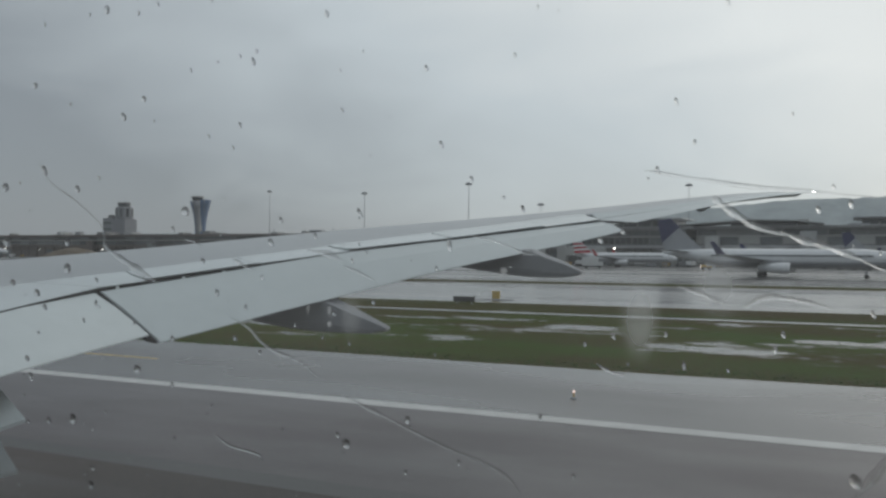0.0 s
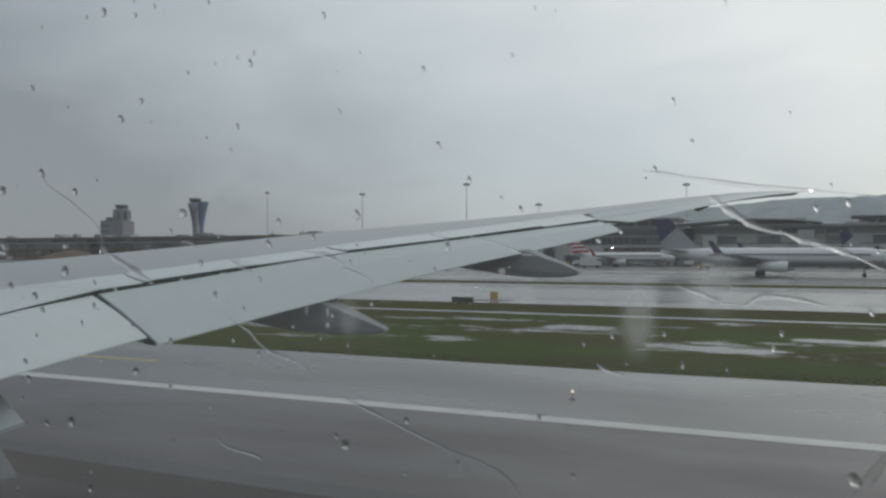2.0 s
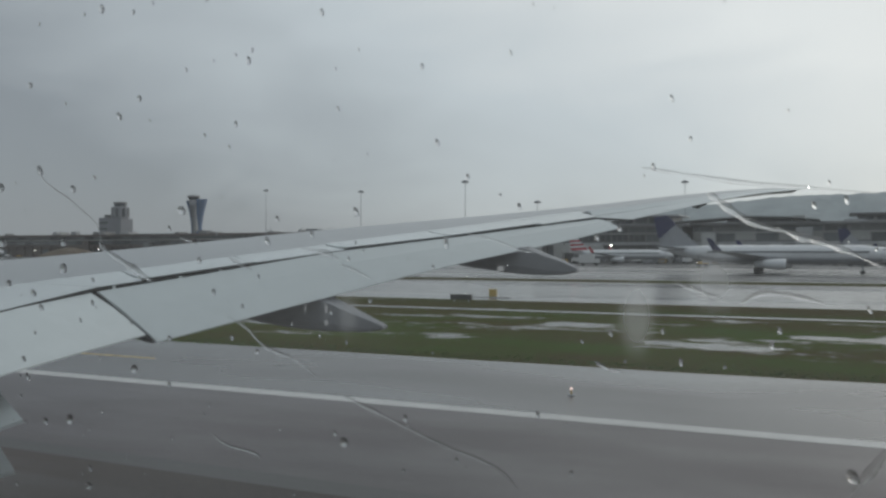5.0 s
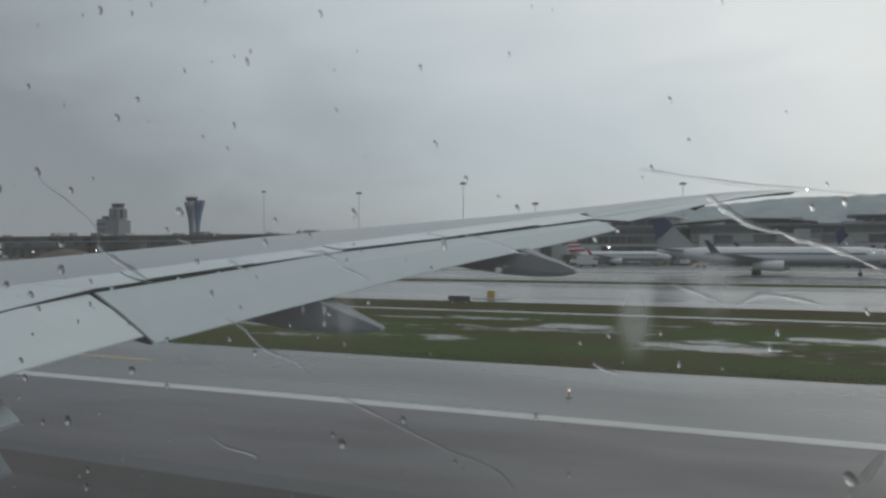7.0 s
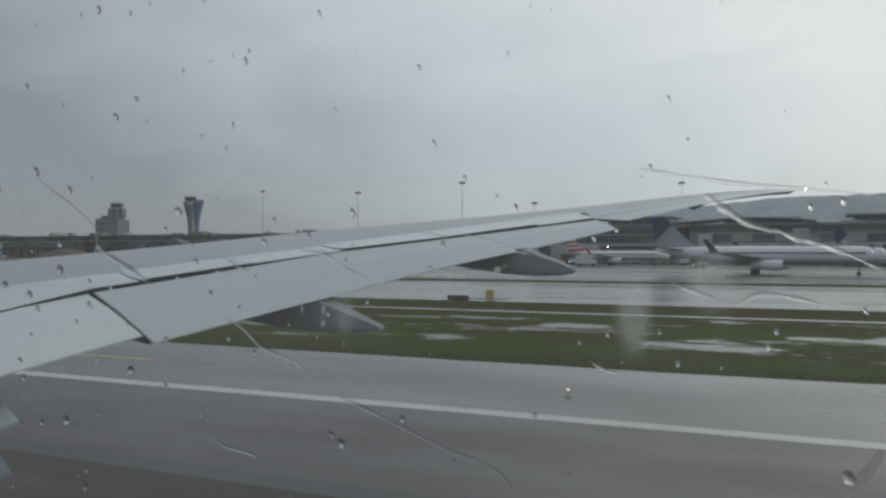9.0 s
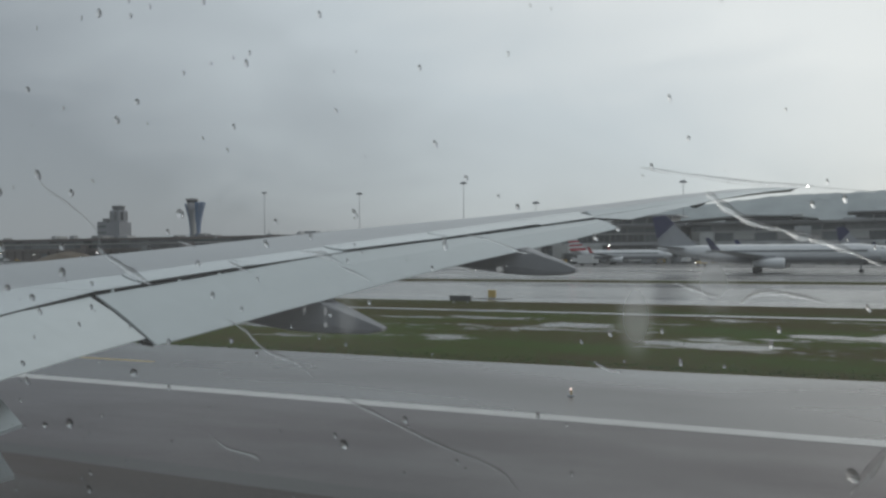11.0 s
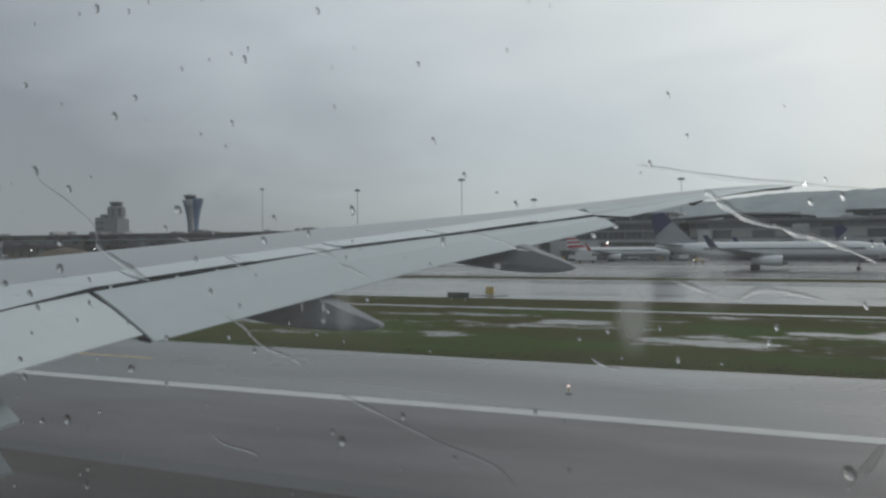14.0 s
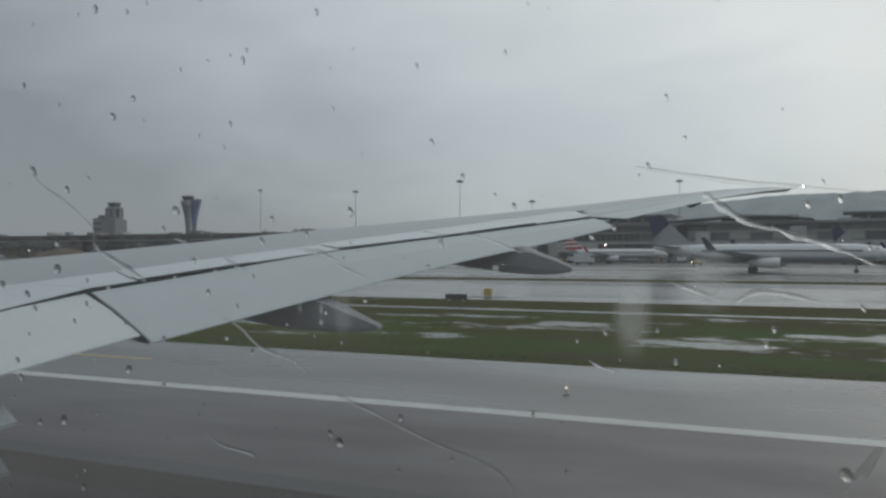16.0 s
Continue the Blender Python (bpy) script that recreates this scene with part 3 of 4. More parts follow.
for p in pane.data.polygons:
    p.material_index = 0 if p.normal.y > 0.5 else 1

# ---- rain on the pane ----
PY = 0.1196


def drop(bm, x, z, r, tall, lean):
    """A flattened bead of water, plane against the pane."""
    n, rr = 12, []
    for f, hgt in ((1.0, 0.0), (0.9, 0.085), (0.68, 0.16), (0.38, 0.21)):
        rr.append([(x + r * f * math.sqrt(1 + (x / 0.12) ** 2) * math.cos(a) + lean * r * tall * math.sin(a) * f, PY + r * hgt, z + r * tall * f * math.sin(a) * (1.0 if math.sin(a) < 0 else 1.25)) for a in [2 * math.pi * i / n for i in range(n)]])
    rows = [[bm.verts.new(p) for p in q] for q in rr]
    for a, b in zip(rows, rows[1:]):
        for i in range(n):
            bm.faces.new((a[i], a[(i + 1) % n], b[(i + 1) % n], b[i]))
    tip = bm.verts.new((x, PY + r * 0.225, z))
    for i in range(n):
        bm.faces.new((rows[-1][i], rows[-1][(i + 1) % n], tip))
    bm.faces.new(rows[0][::-1])


rng = random.Random(11)
bm = bmesh.new()
for i in range(230):
    x, z = rng.uniform(-0.165, 0.006), rng.uniform(-0.062, 0.058)
    r = 0.00023 * math.exp(rng.gauss(0.05, 0.42))
    drop(bm, x, H + z, min(r, 0.00055 if x < -0.05 else 0.0003), rng.uniform(1.1, 1.9), rng.uniform(-0.5, 0.0))
for i in range(15):
    drop(bm, rng.uniform(-0.16, -0.07), H + rng.uniform(-0.05, 0.055), rng.uniform(0.0005, 0.00078), rng.uniform(1.0, 1.4), rng.uniform(-0.35, 0.0))
drop(bm, 0.001, H - 0.029, 0.0008, 1.1, -0.3)
tagged(part("raindrops", bm, WATER, None, smooth=True), "clear raindrops beaded on the window pane", "raindrops", kind="stuff")


def streak(points, width, seed, tall=1.0, mat=None):
    """A thin run of water across the pane; points are x and z offsets in millimetres."""
    rg = random.Random(seed)
    pts = []
    ends = [points[0], *points, points[-1]]
    for p0, p1, p2, p3 in zip(ends, ends[1:], ends[2:], ends[3:]):
        for i in range(8):
            f = i / 8
            x, z = (0.5 * (2 * b + (c - a) * f + (2 * a - 5 * b + 4 * c - d) * f * f + (3 * b - a - 3 * c + d) * f ** 3) for a, b, c, d in zip(p0, p1, p2, p3))
            pts.append(Vector((x + rg.uniform(-0.03, 0.03), 0, z + rg.uniform(-0.03, 0.03))) / 1000)
    bm, rr = bmesh.new(), []
    for i, p in enumerate(pts):
        d = (pts[min(i + 1, len(pts) - 1)] - pts[max(i - 1, 0)]).normalized()
        nrm = Vector((-d.z, 0, d.x))
        w = width / 1000 * (0.85 + 0.75 * noise.noise((i * 0.17, seed, 0))) * min(1, 0.2 + i / 8, 0.2 + (len(pts) - 1 - i) / 8)
        up = tall * max(0.12, 0.6 + 1.5 * noise.noise((i * 0.11, seed, 7)))
        rr.append([(p.x + nrm.x * w * a, PY + w * b * up, H + p.z + nrm.z * w * a) for a, b in ((-1, 0), (-0.6, 0.04), (-0.1, 0.1), (0.3, 0.11), (0.68, 0.07), (1, 0))])
    return part("water_streak", loft(bm, rr), mat or FILM_WATER, None, smooth=True)


# points, half width, seed, relief and water of each run
for pts, wid, sd, tall, mat in (
        ([(-16.6, 7.6), (-15.4, 6.6), (-13.8, 5.3), (-10.5, 3.3), (-6.4, 2.2)], 0.62, 1, 2.4, RUN_WATER),
        ([(-8.0, 2.9), (-5.2, 1.6), (-3.1, 1.1), (0.4, -0.3), (4.8, -2.5)], 0.55, 31, 2.0, RUN_WATER),
        ([(-25.8, 11.5), (-20.4, 10.4), (-11.6, 8.8), (-4.7, 8.0), (4.9, 6.8)], 0.34, 4, 2.2, FILM_WATER),
        ([(-21.2, -4.5), (-17.5, -5.8), (-13.6, -7.4)], 0.5, 23, 2.0, RUN_WATER),
        ([(-12.4, -7.4), (-9.9, -5.9), (-6.1, -6.1), (-1.1, -7.3)], 0.5, 24, 2.0, RUN_WATER),
        ([(-129.2, 1.8), (-127.4, -0.1), (-122.9, -2.4), (-118.8, -4.4), (-115.3, -6.0)], 0.75, 25, 2.4, RUN_WATER),
        ([(-98.2, -1.3), (-95.3, -2.7), (-92.8, -3.6)], 0.4, 26, 2.6, RUN_WATER),
        ([(-98.7, -11.7), (-94.3, -13.5), (-92.5, -15.1), (-89.5, -17.0), (-83.6, -18.8), (-79.7, -21.4)], 0.36, 27, 2.0, FILM_WATER),
        ([(-75.8, -23.6), (-70.4, -25.4), (-64.1, -27.7), (-56.2, -30.4), (-50.5, -31.9), (-46.3, -33.6), (-43.6, -36.3)], 0.34, 33, 1.3, FILM_WATER),
        ([(-109.4, 2.2), (-107.0, 1.6), (-104.8, 0.8)], 0.35, 28, 2.2, RUN_WATER),
        ([(-147.5, 18.2), (-144.0, 13.7), (-136.4, 9.3), (-129.9, 4.7), (-128.8, 1.0)], 0.32, 29, 1.6, FILM_WATER),
        ([(-52.7, 2.6), (-48.5, 1.6), (-45.3, 0.5), (-43.1, -0.3), (-40.9, -0.3)], 0.2, 3, 2.5, FILM_WATER),
        ([(-75.1, -2.4), (-71.8, -3.6), (-68.7, -5.0)], 0.4, 16, 2.0, FILM_WATER),
        ([(-83.0, 0.3), (-78.0, -0.6), (-74.0, -2.2)], 0.5, 17, 1.5, FILM_WATER),
        ([(-32.4, -16.0), (-30.3, -17.1), (-28.3, -17.4)], 0.3, 18, 3.0, WATER),
        ([(-102.3, -32.3), (-98.5, -34.4), (-92.4, -35.3), (-91.2, -36.7)], 0.3, 6, 3.0, WATER),
        ([(4.9, -24.9), (3.1, -27.9), (0.5, -31.5)], 0.75, 21, 1.5, FILM_WATER)):
    tagged(streak(pts, wid, sd, tall, mat), "thin run of rainwater on the window pane", "water streak", "water streaks", "stuff")

# ---- hills and the far shore ----
def ridge(name, x0, x1, y, heights, seed, label):
    """A range of hills along x, with spurs and gullies on its near slope."""
    bm, n, deep = bmesh.new(), 220, 12
    grid = []
    for j in range(deep + 2):
        row = []
        for i in range(n + 1):
            f, k = i / n, min(j / deep, 1.0)
            hgt = float(np.interp(f, np.linspace(0, 1, len(heights)), heights)) * (1 + 0.05 * noise.noise((f * 9, seed, 0)) + 0.025 * noise.noise((f * 60, seed, 2)))
            fold = 1 + 0.35 * (1 - k) * noise.noise((f * 22, k * 2.2, seed)) + 0.12 * (1 - k) * noise.noise((f * 70, k * 6, seed + 3))
            z = hgt * math.sin(k * math.pi / 2) ** 1.1 * fold if j <= deep else -2.0
            row.append(bm.verts.new((x0 + (x1 - x0) * f, y + (-800 + 800 * k if j <= deep else 500), z - 0.5)))
        grid.append(row)
    for a, b in zip(grid, grid[1:]):
        for i in range(n):
            bm.faces.new((a[i], a[i + 1], b[i + 1], b[i]))
    return tagged(part(name, bm, HILL, None, smooth=True), label, "hills", kind="structure")


ridge("hill_far", -2300, 900, 4000, [40, 60, 100, 145, 190, 232, 243, 243, 232], 5.0, "grey-green hills beyond the airport, painted pale for haze")
ridge("hill_low", -4300, -1500, 2600, [30, 36, 42, 52, 66, 70, 74, 60, 40], 8.0, "low hills beyond the airfield, painted pale for haze")

# ---- airport buildings ----
def terminal(name, x0, x1, y, height, label, bay=9.0, depth=40, roof_over=2.5, wall_mat=FACADE, hall=None, roof_mat=None, plain=False):
    """A long low building: docks between piers, a deck slab, glazed bays with mullions, a roof slab, roof plant and a set-back hall."""
    b = thing(name, label, "building", pose(x0, y, 0))
    L = x1 - x0
    n = max(2, int(L / bay))
    w = L / n
    part("wall", box(bmesh.new(), 0, L, 0.6, depth, -0.05, height - 0.8), wall_mat, b)
    roof = part("roof", box(bmesh.new(), -roof_over, L + roof_over, -roof_over, depth + 1, height - 0.8, height, 0.12), roof_mat or ROOF, b, "overhanging roof slab")
    part("fascia", box(bmesh.new(), -roof_over, L + roof_over, -roof_over - 0.3, -roof_over - 0.01, height - 1.1, height - 0.1, 0.04), wall_mat, roof)
    part("canopy", box(bmesh.new(), 0, L, -2.0, 0.595, height * 0.46, height * 0.46 + 0.9, 0.06), roof_mat or ROOF, b, "concrete floor band")
    lower = "wall_panel" if plain else "window"
    pane_lo = part(lower, box(bmesh.new(), 0.35, w - 0.35, 0.3, 0.59, height * 0.56, height * 0.73), PALE if plain else GLAZING, b, "pale wall panel" if plain else "")
    glass_lo = part("window", box(bmesh.new(), 0.2, w - 0.2, 0.3, 0.59, height * 0.5, height * 0.72), GLAZING, b) if plain else None
    if plain:
        glass_lo.matrix_basis = pose(-w - 0.5, 0, 0)
    pane_hi = part("window", box(bmesh.new(), 0.35, w - 0.35, 0.3, 0.59, height * 0.775, height - 1.6), GLAZING, b)
    mullion = part("mullion", box(bmesh.new(), -0.08, 0.08, 0.2, 0.295, height * 0.56, height - 1.6), wall_mat, b)
    mullion.matrix_basis = pose(w / 3, 0, 0)
    pier = part("pier", box(bmesh.new(), -0.45, 0.45, -0.6, 0.58, 0, height * 0.455), wall_mat, b)
    dock = part("dock_opening", box(bmesh.new(), 1.4, w - 1.4, 0.35, 0.59, 0, height * 0.36), GLAZING, b)
    bulb = part("wall_lamp", box(bmesh.new(), -0.25, 0.25, -2.2, -2.02, height * 0.46 + 0.1, height * 0.46 + 0.4), HEADLIGHT, b, "small lit wall lamp")
    rg = random.Random(int(x0) & 255)
    part("upper_band", box(bmesh.new(), 0, L, 0.2, 0.595, height * 0.735, height * 0.77), PALE, b)
    for i in range(max(1, n // 5)):
        shared("wall_lamp", bulb, b, pose(rg.uniform(3, L - 3), 0, rg.uniform(-4.5, 0)))
    for i in range(1, n):
        m = pose(i * w, 0, 0)
        if not plain or rg.random() < 0.4:
            shared(lower, pane_lo, b, m)
        else:
            shared("window", glass_lo, b, m)
        if not plain or rg.random() < 0.55:
            shared("window", pane_hi, b, m)
        for k in (() if plain else (1, 2)):
            shared("mullion", mullion, b, pose((i + k / 3) * w, 0, 0))
        shared("pier", pier, b, m)
        if rg.random() < 0.7:
            shared("dock_opening", dock, b, m)
    for i in range(max(2, n // 5)):       # stair and gate houses that stand out from the front
        x, ww, hh = rg.uniform(4, L - 12), rg.uniform(3.5, 8), height * rg.uniform(0.4, 0.86)
        part("gate_house", box(bmesh.new(), x, x + ww, -rg.uniform(3.5, 7), -2.05, 0, hh, 0.08), rg.choice([PALE, FACADE, BRIDGE, wall_mat] if wall_mat is not BROWNFACADE else [MIDFACADE, BROWNFACADE, DARKFACADE]), b)
    for i in range(max(3, n // 3)):
        x, ww = rg.uniform(4, L - 10), rg.uniform(2, 9)
        unit = part("roof_unit", box(bmesh.new(), x, x + ww, rg.uniform(4, 9), rg.uniform(12, 20), height, height + rg.uniform(0.8, 2.6), 0.08), rg.choice([STEEL, FACADE, PALE, DARKFACADE]), b)
        if rg.random() < 0.4:
            part("vent_pipe", loft(bmesh.new(), [ring_z(x + ww / 2, 8, height, 0.25, 8), ring_z(x + ww / 2, 8, height + 3.4, 0.2, 8)]), STEEL, unit)
    if hall:
        h0, h1, up = hall
        part("hall_wall", box(bmesh.new(), h0, h1, 14, depth - 2, height, height + up - 0.6), wall_mat, b)
        glass = part("hall_window", box(bmesh.new(), h0 + 0.5, h0 + 5.5, 13.7, 13.99, height + 0.7, height + up - 1.3), GLAZING, b)
        for k in range(1, int((h1 - h0) / 6), 3 if plain else 1):
            shared("hall_window", glass, b, pose(6 * k, 0, 0))
        part("hall_roof", box(bmesh.new(), h0 - 3, h1 + 3, 10, depth, height + up - 0.6, height + up, 0.1), DARKFACADE if plain else ROOF, b, "roof slab over the set-back hall")
    return b


def jet_bridge(x, y, length, turn, group="jet bridges"):
    b = thing("jet_bridge", "pale grey boarding bridge on a concrete column", "jet bridge", pose(x, y, 0, 0, 0, turn), group)
    part("tunnel", box(bmesh.new(), -1.5, 1.5, -length, 0, 4.2, 7.0, 0.1), BRIDGE, b)
    part("tunnel_tip", box(bmesh.new(), -1.9, 1.9, -length - 3, -length - 0.01, 4.0, 7.2, 0.15), PALE, b)
    part("rotunda", loft(bmesh.new(), [ring_z(0, 1.5, 3.9, 2.2), ring_z(0, 1.5, 7.4, 2.2)]), BRIDGE, b)
    part("column", loft(bmesh.new(), [ring_z(0, 1.5, 0, 0.9, 10), ring_z(0, 1.5, 3.9, 0.9, 10)]), PALE, b)
    for s in (-1.2, 1.2):
        part("leg", box(bmesh.new(), s - 0.2, s + 0.2, -length * 0.75, -length * 0.75 + 0.4, 0.6, 4.2), STEEL, b)
        part("wheel", loft(bmesh.new(), [ring_x(s - 0.25, -length * 0.75 + 0.2, 0.55, 0.55, 0.55, 12), ring_x(s + 0.25, -length * 0.75 + 0.2, 0.55, 0.55, 0.55, 12)]), TYRE, b)
    return b


def jet(m, label, tail, scale=1.0, group="parked jets", band=None, tall=None):
    """A parked twin-engined airliner, nose towards +x, 40 m long at scale 1."""
    j = thing("parked_jet", label, "aeroplane", m @ Matrix.Diagonal((scale, scale, tall or scale, 1)), group)
    st = ((-20, 0.25, 5.0), (-17, 0.8, 4.7), (-13, 1.4, 4.25), (-9, 1.85, 3.9), (8, 1.9, 3.85), (14, 1.85, 3.85), (17, 1.5, 3.75), (19, 0.85, 3.55), (20, 0.15, 3.4))
    part("body", loft(bmesh.new(), [ring_x(x, 0, z, r, r, 18) for x, r, z in st]), JETWHITE, j, smooth=True)
    fin = bmesh.new()
    loft(fin, [[(-19.6, 0.0, 5.0), (-16.5, 0.22, 5.2), (-12.6, 0.0, 5.4), (-16.5, -0.22, 5.2)], [(-20.9, 0.0, 11.9), (-20.0, 0.1, 11.9), (-18.6, 0.0, 11.9), (-20.0, -0.1, 11.9)]])
    fin_ob = part("tail_fin", fin, JETGREY if tail is BLUE else tail, j)
    if tail is BLUE:                      # the upper rear of the fin is blue, the root pale
        rings_ = []
        for f, q in ((0.3, 5.2), (0.45, 3.3), (0.6, 1.45), (0.72, -0.06), (0.99, -0.06)):
            rear, fore = -19.65 - 1.3 * f, -12.6 - 6 * f - q
            half = 0.27 - 0.12 * f
            rings_.append([(x, e * half, 5.2 + 6.7 * f + 0.2 * c) for x, e, c in ((rear, 1, -1), (fore, 1, 1), (fore, -1, 1), (rear, -1, -1))])
        part("tail_patch", loft(bmesh.new(), rings_), BLUE, fin_ob, "dark blue upper fin")
    part("belly", loft(bmesh.new(), [[(x, k * r * math.cos(radians(a)), z + k * r * math.sin(radians(a))) for a, k in [(200 + 14 * i, 1.012) for i in range(11)] + [(340 - 14 * i, 0.97) for i in range(11)]] for x, r, z in st[2:7]]), JETGREY, j, "grey painted belly", smooth=True)
    for f in (band or ()):
        part("tail_stripe", loft(bmesh.new(), [[(-19.6 - 1.3 * f - 0.02, 0.0, 5 + 6.9 * f), (-16.5 - 3.5 * f, 0.25, 5.2 + 6.7 * f), (-12.6 - 6 * f + 0.05, 0.0, 5.4 + 6.5 * f), (-16.5 - 3.5 * f, -0.25, 5.2 + 6.7 * f)],
                                             [(-19.6 - 1.3 * f - 0.15, 0.0, 5.7 + 6.9 * f), (-16.85 - 3.5 * f, 0.24, 5.9 + 6.7 * f), (-13.2 - 6 * f + 0.05, 0.0, 6.1 + 6.5 * f), (-16.85 - 3.5 * f, -0.24, 5.9 + 6.7 * f)]]), JETWHITE, fin_ob, "white tail stripe")
    for s in (1, -1):
        part("wing", loft(bmesh.new(), [[(1.5, s * 1.6, 3.0), (-1, s * 1.6, 3.35), (-5.5, s * 1.6, 3.1), (-1, s * 1.6, 2.7)], [(-6.3, s * 17, 4.6), (-6.9, s * 17, 4.7), (-7.8, s * 17, 4.62), (-6.9, s * 17, 4.5)]]), JETGREY, j)
        part("winglet", loft(bmesh.new(), [[(-6.3, s * 17, 4.6), (-7, s * 17.1, 4.66), (-7.8, s * 17, 4.6)], [(-8.0, s * 17.5, 6.9), (-8.3, s * 17.55, 6.9), (-8.7, s * 17.5, 6.9)]]), tail, j)
        part("tailplane", loft(bmesh.new(), [[(-14.5, s * 0.7, 5.1), (-17, s * 0.7, 5.25), (-18.6, s * 0.7, 5.1), (-17, s * 0.7, 4.95)], [(-18.3, s * 6.5, 5.5), (-19, s * 6.5, 5.55), (-19.8, s * 6.5, 5.5), (-19, s * 6.5, 5.45)]]), JETGREY, j)
        e = part("engine", loft(bmesh.new(), [ring_x(x, s * 5.6, 2.0, r, r, 14) for x, r in ((-2.6, 0.5), (-1.0, 0.85), (1.2, 1.1), (2.3, 1.05), (2.5, 0.92))]), JETWHITE, j, smooth=True)
        part("intake", loft(bmesh.new(), [ring_x(2.4, s * 5.6, 2.0, 0.85, 0.85, 14), ring_x(2.52, s * 5.6, 2.0, 0.85, 0.85, 14)]), SEAL_AND_SHADE, e, "dark engine intake")
        part("pylon", box(bmesh.new(), -2.2, 1.0, s * 5.6 - 0.15, s * 5.6 + 0.15, 2.8, 3.45), JETGREY, j)
        part("main_wheel", loft(bmesh.new(), [ring_x(-3.0, s * 3.0, 0.56, 0.3, 0.56, 12), ring_x(-2.0, s * 3.0, 0.56, 0.3, 0.56, 12)]), TYRE, j)
        part("gear_leg", box(bmesh.new(), -2.65, -2.35, s * 3 - 0.15, s * 3 + 0.15, 0.6, 3.0), STEEL, j)
    part("nose_wheel", loft(bmesh.new(), [[(14 + 0.4 * math.cos(a), yy, 0.4 + 0.4 * math.sin(a)) for a in [2 * math.pi * i / 12 for i in range(12)]] for yy in (-0.25, 0.25)]), TYRE, j)
    part("nose_leg", box(bmesh.new(), 13.85, 14.15, -0.12, 0.12, 0.4, 2.2), STEEL, j)
    part("cockpit_glass", loft(bmesh.new(), [[(17.35, 1.1, 4.4), (17.35, -1.1, 4.4), (16.95, -1.15, 4.95), (16.95, 1.15, 4.95)], [(18.3, 0.85, 4.2), (18.3, -0.85, 4.2), (17.4, -0.8, 4.85), (17.4, 0.8, 4.85)]]), GLAZING, j)
    for s in (1, -1):
        part("window_row", box(bmesh.new(), -11, 15, s * 1.86 - 0.06, s * 1.86 + 0.06, 4.2, 4.5), GLAZING, j, "dark row of cabin windows")
    return j


def mast(x, y, height, group="light masts"):
    b = thing("light_mast", "tall grey floodlight mast on the apron", "light mast", pose(x, y, 0), group)
    part("pole", loft(bmesh.new(), [ring_z(0, 0, 0, 0.22, 8), ring_z(0, 0, height, 0.1, 8)]), STEEL, b)
    head = part("head_frame", loft(bmesh.new(), [ring_z(0, 0, height - 0.3, 1.1, 10), ring_z(0, 0, height + 0.1, 0.95, 10)]), STEEL, b)
    for i in range(6):
        a = i * math.pi / 3
        part("floodlight", box(bmesh.new(), 1.15 * math.cos(a) - 0.4, 1.15 * math.cos(a) + 0.4, 1.15 * math.sin(a) - 0.4, 1.15 * math.sin(a) + 0.4, height - 0.9, height - 0.31, 0.05), JETGREY, head)
    return b


def truck(x, y, turn, kind, lit, label):
    """A service vehicle, front towards +x."""
    b = thing("service_truck", label, "vehicle", pose(x, y, 0, 0, 0, turn), "service vehicles")
    tall, long = {"van": (2.3, 5.0), "box": (3.6, 7.0), "tug": (1.6, 3.4)}[kind]
    part("chassis", box(bmesh.new(), -long / 2, long / 2, -0.9, 0.9, 0.45, 0.75, 0.04), SIGN, b)
    part("cab", box(bmesh.new(), long / 2 - 1.7, long / 2, -1.0, 1.0, 0.76, min(tall, 2.2), 0.15), WHITEPAINT if kind != "tug" else ORANGE, b)
    part("cargo_body", box(bmesh.new(), -long / 2, long / 2 - 1.75, -1.15, 1.15, 0.76, tall if kind != "tug" else 1.1, 0.06), WHITEPAINT if kind != "tug" else ORANGE, b)
    part("windscreen", box(bmesh.new(), long / 2 - 0.55, long / 2 + 0.02, -0.85, 0.85, 1.4, min(tall, 2.2) - 0.2), GLAZING, b)
    for dx in (-long * 0.3, long * 0.32):
        for s in (-0.95, 0.95):
            part("wheel", loft(bmesh.new(), [[(dx + 0.45 * math.cos(a), s + dy, 0.45 + 0.45 * math.sin(a)) for a in [2 * math.pi * i / 12 for i in range(12)]] for dy in (-0.13, 0.13)]), TYRE, b)
    for s in (-0.7, 0.7):
        part("headlight", box(bmesh.new(), long / 2 + 0.005, long / 2 + 0.05, s - 0.15, s + 0.15, 0.85, 1.1), HEADLIGHT if lit else PALE, b, "lit headlight" if lit else "")
    return b


# left: a concourse, two control towers and masts
terminal("concourse", -690, -150, 450, 16.5, "long low brown concourse with glazed upper storey", wall_mat=BROWNFACADE, roof_mat=BROWNFACADE)


